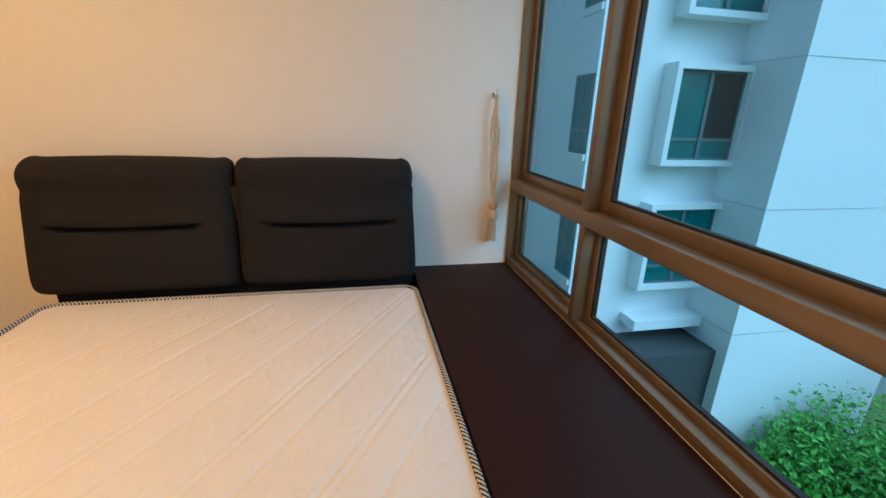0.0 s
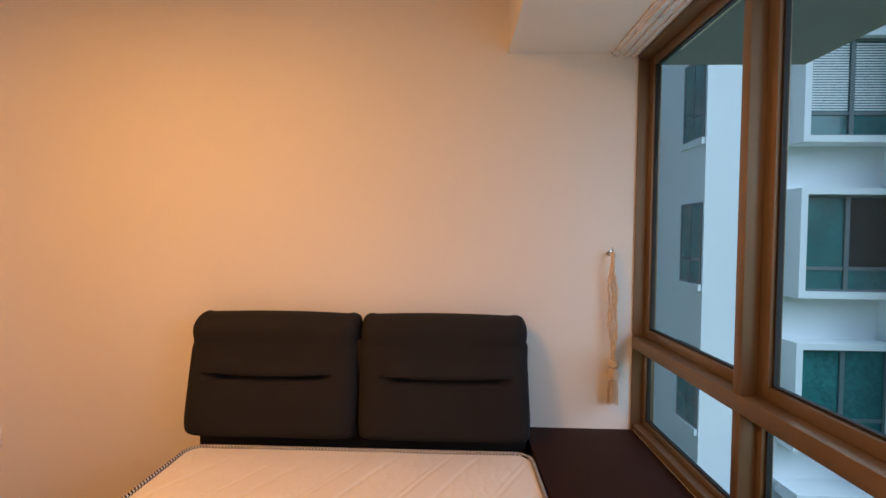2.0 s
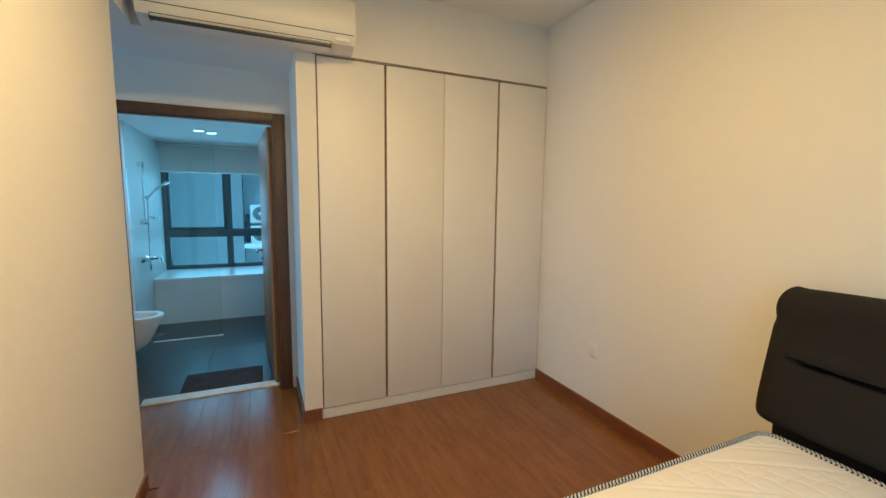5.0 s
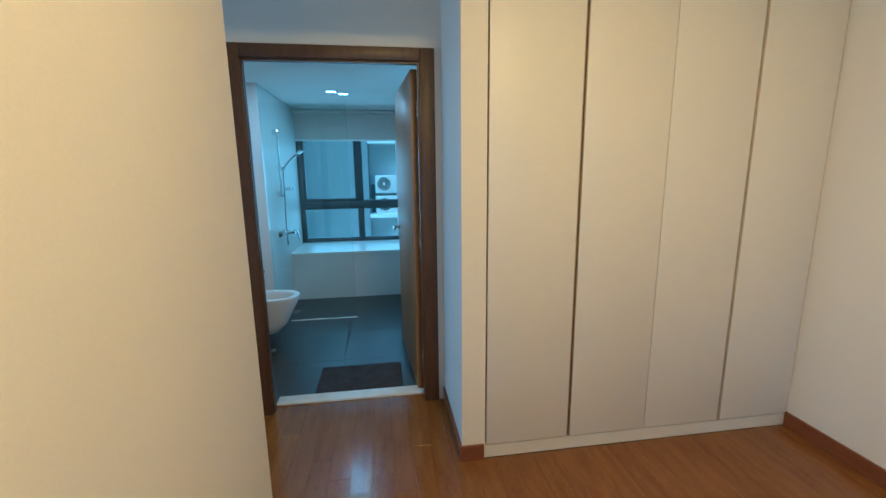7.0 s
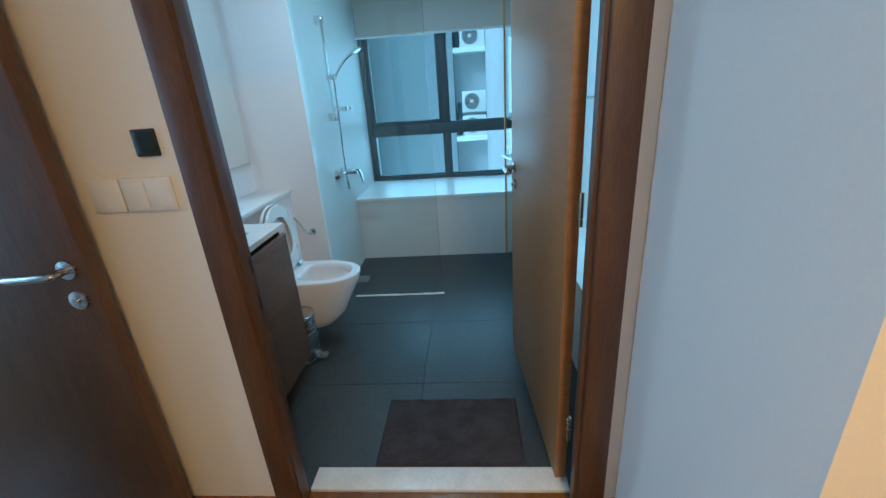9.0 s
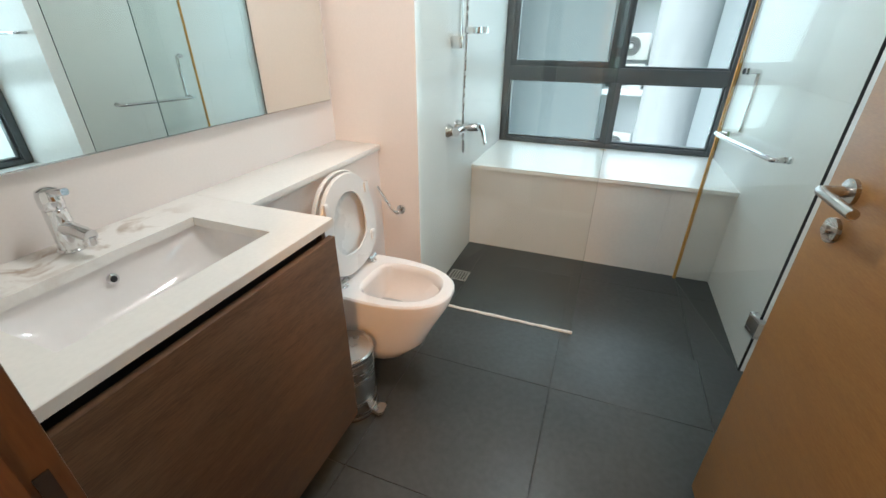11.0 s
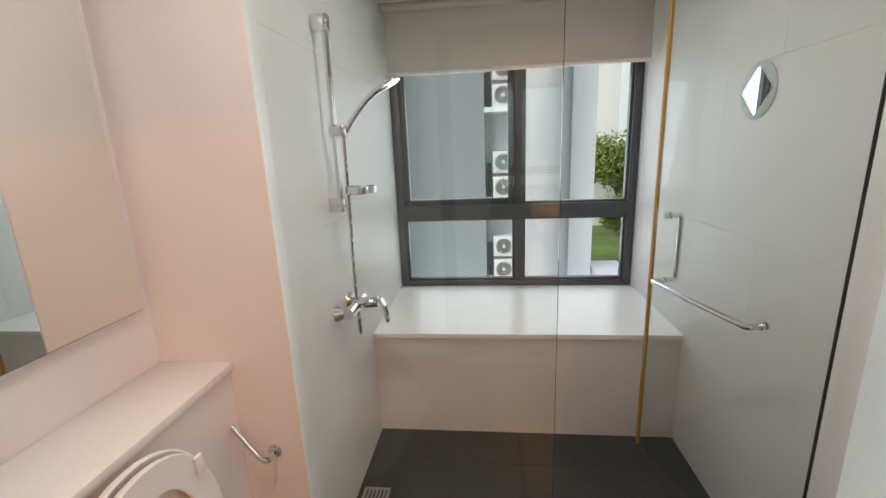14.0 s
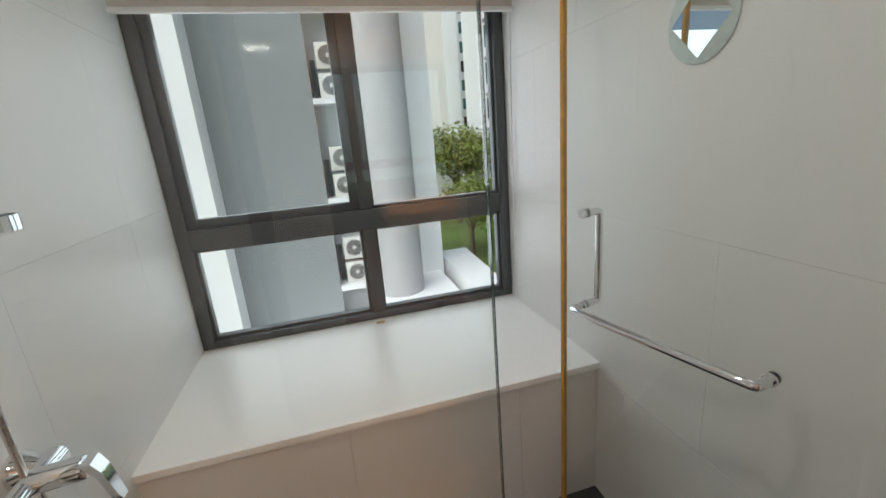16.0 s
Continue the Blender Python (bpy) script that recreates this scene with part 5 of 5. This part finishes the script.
def service_block():
    h = thing("service_block", (-19, -1, GROUNDZ), "grey and white block with stacked aircon ledges", "building")
    part("wall", boxes((-18.6, -21, -3.55, -0.52, GROUNDZ, 14)), FACADEGREY, h, "plain grey painted wall", soft=False)
    part("wall_joint", boxes((-18.592, -18.5999, -3.55, -0.52, 2.90, 2.915)), FACADEGREY, h, soft=False)
    part("wall", boxes((-17.6, -21, -9, -3.55, GROUNDZ, 14)), FACADE, h, soft=False)
    part("wall", boxes((-19.7, -21, -0.52, 1.4, GROUNDZ, 14)), FACADE, h, soft=False)
    part("wall", boxes((-18.4, -21, 0.78, 1.1, GROUNDZ, 14)), FACADE, h, soft=False)
    for z in (5.8, 2.78, -0.26, -3.25, -6.2):
        part("ledge", boxes((-18.5, -19.7, -0.52, 0.78, z - 0.16, z)), FACADE, h, soft=False)
        part("pipe_box", boxes((-19.3, -19.7, -0.45, -0.30, z, z + 1.2)), FARFRAME, h, soft=False)
    part("wall", boxes((-17.6, -21, 2.1, 2.88, GROUNDZ, 14)), FACADE, h, soft=False)
    c = bmesh.new()
    lathe(c, [(0.68, -2.9), (0.68, 14)], Matrix.Translation((-16.4, 1.22, 0)), 40)
    part("column", c, COLUMN, h, "weathered round grey column")
    part("base", boxes((-14.6, -18, 0.6, 2.75, GROUNDZ, -2.9)), FACADE, h, "white column base", soft=False)
    bm = bmesh.new()
    rings(bm, [[(x, y, z) for x, y in ((-10.5, 2.95), (-10.5, 3.6), (-18.6, 4.0), (-18.6, 2.95))] for z in (GROUNDZ, -2.55)])
    part("parapet", bm, FACADE, h, "low white roof parapet", soft=False)
    part("low_roof", boxes((-9.0, -18.6, -3.7, 2.94, GROUNDZ, -4.6)), FACADE, h, "white flat roof", soft=False)
    for z in (5.8, 2.78, -0.26, -3.25):
        outdoor_unit((-18.75, 0.18, z))
        outdoor_unit((-18.75, 0.18, z + 0.86))


service_block()


def tower(name, label, loc, spans, storeys, face, material, rail=None):
    """Tall flats: balcony bands with glazing between them on the face towards the garden."""
    h = thing(name, loc, label, "building")
    x0, x1, y0, y1 = spans
    top = GROUNDZ + 3.1 * storeys
    part("wall", boxes((x0, x1, y0, y1, GROUNDZ, top)), material, h, soft=False)
    n = max(1, int((y1 - y0) / 3.2))
    w = (y1 - y0) / n
    for s in range(storeys):
        z = GROUNDZ + 3.1 * s
        for k in range(n if face is not None else 0):
            a = y0 + w * k
            win = part("window", boxes((x1, x1 + 0.06, a + 0.35, a + w - 0.35, z + 0.95, z + 2.75)), FARGLASS if (s + k) % 3 else DARKGLASS, h, soft=False)
            if face:
                part("balcony", boxes((x1, x1 + 1.1, a + 0.25, a + w - 0.25, z - 0.1, z + 0.12), (x1 + 1.02, x1 + 1.1, a + 0.25, a + w - 0.25, z + 0.12, z + 1.0)), rail or FACADE, win, soft=False)
        if rail:
            part("side_window", boxes((x1 - 0.55, x1 - 0.2, y0 - 0.03, y0, z + 0.5, z + 2.4)), DARKGLASS, h, soft=False)
    part("roof", boxes((x0, x1 + 0.4, y0, y1, top, top + 0.6)), FACADEBEIGE, h, soft=False)


tower("beige_tower", "plain pale beige side wall of a tall block", (-60, 12.5, GROUNDZ), (-70, -52, 11.2, 13.7), 12, None, FACADEBEIGE)
tower("pale_tower", "plain pale side wall of a far tower", (-79, 26.5, GROUNDZ), (-90, -79, 24.4, 28.9), 15, False, FACADE)
tower("balcony_tower", "distant tall white apartment tower with balconies", (-100, 30, GROUNDZ), (-112, -98, 27.2, 31.0), 17, True, FACADE)
tower("grey_tower", "white apartment tower with grey projecting balconies", (-46, 18, GROUNDZ), (-48, -43, 14.56, 30.0), 14, True, FACADE, FACADEGREY)
tree("courtyard_tree", "broad yellowish green courtyard tree on the lawn", (-33.0, 9.2, GROUNDZ), 4.9, 4.2, 2.9, 1.2, 9000, 0.30, LEAFPALE, 11, 0.16)
tree("courtyard_tree", "broad yellowish green courtyard tree on the lawn", (-46.0, 12.4, GROUNDZ), 8.4, 7.4, 4.0, 2.0, 10000, 0.42, LEAFPALE, 15, 0.2)
for k, (x, y) in enumerate(((-24, 6.4), (-30, 12.8), (-38, 13.2), (-40, 15.5))):
    tree("garden_shrub", "rounded dark green garden shrub", (x, y, GROUNDZ), 1.0, 0.8, 1.3, 0.7, 2500, 0.2, LEAF, 30 + k, 0.05)


# ---------- floors, piece by piece ----------
def laid(parent, name, cells, thick, material, bevel=0.0015):
    """Pieces of a floor or wall; alike sizes share one mesh."""
    cache = {}
    for cx, cy, cz, dx, dy, dz in cells:
        key = (round(dx, 3), round(dy, 3), round(dz, 3))
        if key not in cache:
            bm = bmesh.new()
            box(bm, -dx / 2, dx / 2, -dy / 2, dy / 2, -dz / 2, dz / 2, bevel=bevel, segments=1)
            me = bpy.data.meshes.new(name)
            bm.to_mesh(me)
            bm.free()
            me.materials.append(material)
            cache[key] = me
        ob = new(name, cache[key])
        ob.parent = parent
        ob.location = Vector((cx, cy, cz)) - parent.location


floor_bed = structure("floor", [(-3.609, 1.30, FOOTY - 0.15, 2.5, -0.12, -0.012), (-3.609, -2.40, -3.3, FOOTY - 0.15, -0.12, -0.012)], GAP, "glossy reddish brown parquet floor", "floor")
cells, rng = [], random.Random(3)
row, W = 0, 0.105
y = -3.22
while y < HEADY - 0.02:
    wy = min(W, HEADY - 0.012 - y)
    x = -3.60 if y < 0.39 else WR + 0.001
    end = 0.56 if y > FOOTY else -2.54
    first = True
    while x < end - 0.001:
        L = min(0.3 + 0.6 * rng.random() if first else 0.9, end - x)
        first = False
        cells.append((x + L / 2, y + wy / 2, -0.006, L - 0.0004, wy - 0.0004, 0.012))
        x += L
    y += W
laid(floor_bed, "plank", cells, 0.012, PARQUET, 0.0008)

floor_bath = structure("floor_bathroom", [(-3.61, -5.213, -1.5, 0.47, -0.12, -0.005), (-5.213, -6.06, -1.5, 0.47, -0.12, -0.035)], SLATEGROUT, "dark grey slate-look tiled bathroom floor", "floor")
cells = []
for x0, x1, y0, y1, zf in ((-3.613, -5.212, -1.50, 0.452, 0.0), (-5.214, BENCHX - 0.001, SHY, 0.452, -0.03)):
    x = x0
    while x > x1 + 0.001:
        dx = min(0.6, x - x1)
        y = y0
        ends = [-0.93, -0.33, 0.27, 0.452]
        for e in ends:
            if e > y:
                cells.append((x - dx / 2, (y + e) / 2, zf - 0.004, dx - 0.0015, e - y - 0.0015, 0.008))
                y = e
        x -= dx
laid(floor_bath, "tile", cells, 0.008, SLATE, 0.0008)

shower_wall = bpy.data.objects["wall_shower_core"]
cells = []
for z0, z1 in ((-0.05, 0.6), (0.6, 1.2), (1.2, 1.8), (1.8, BCZ)):
    for x0, x1 in ((-5.237, -5.84), (-5.84, -6.44), (-6.44, -6.79)):
        cells.append(((x0 + x1) / 2, SHY - 0.005, (z0 + z1) / 2, abs(x1 - x0) - 0.0006, 0.010, z1 - z0 - 0.0006))
laid(shower_wall, "tile", cells, 0.01, TILE, 0.0002)
right_wall = bpy.data.objects["wall_bath_right"]
cells = []
for k, (z0, z1) in enumerate(((-0.05, 0.5), (0.5, 1.1), (1.1, 1.7), (1.7, BCZ))):
    xs = [-5.217, -5.60, -6.20, -6.79] if k % 2 else [-5.217, -5.90, -6.50, -6.79]
    for x0, x1 in zip(xs, xs[1:]):
        cells.append(((x0 + x1) / 2, RY + 0.005, (z0 + z1) / 2, abs(x1 - x0) - 0.0007, 0.010, z1 - z0 - 0.0007))
laid(right_wall, "tile", cells, 0.01, TILE, 0.0002)
bench = bpy.data.objects["bench_core"]
cells = []
for y0, y1 in ((SHY, -0.47), (-0.47, 0.13), (0.13, RY)):
    cells.append((BENCHX - 0.006, (y0 + y1) / 2, 0.238, 0.012, y1 - y0 - 0.0008, 0.554))
laid(bench, "tile", cells, 0.01, TILE, 0.0002)
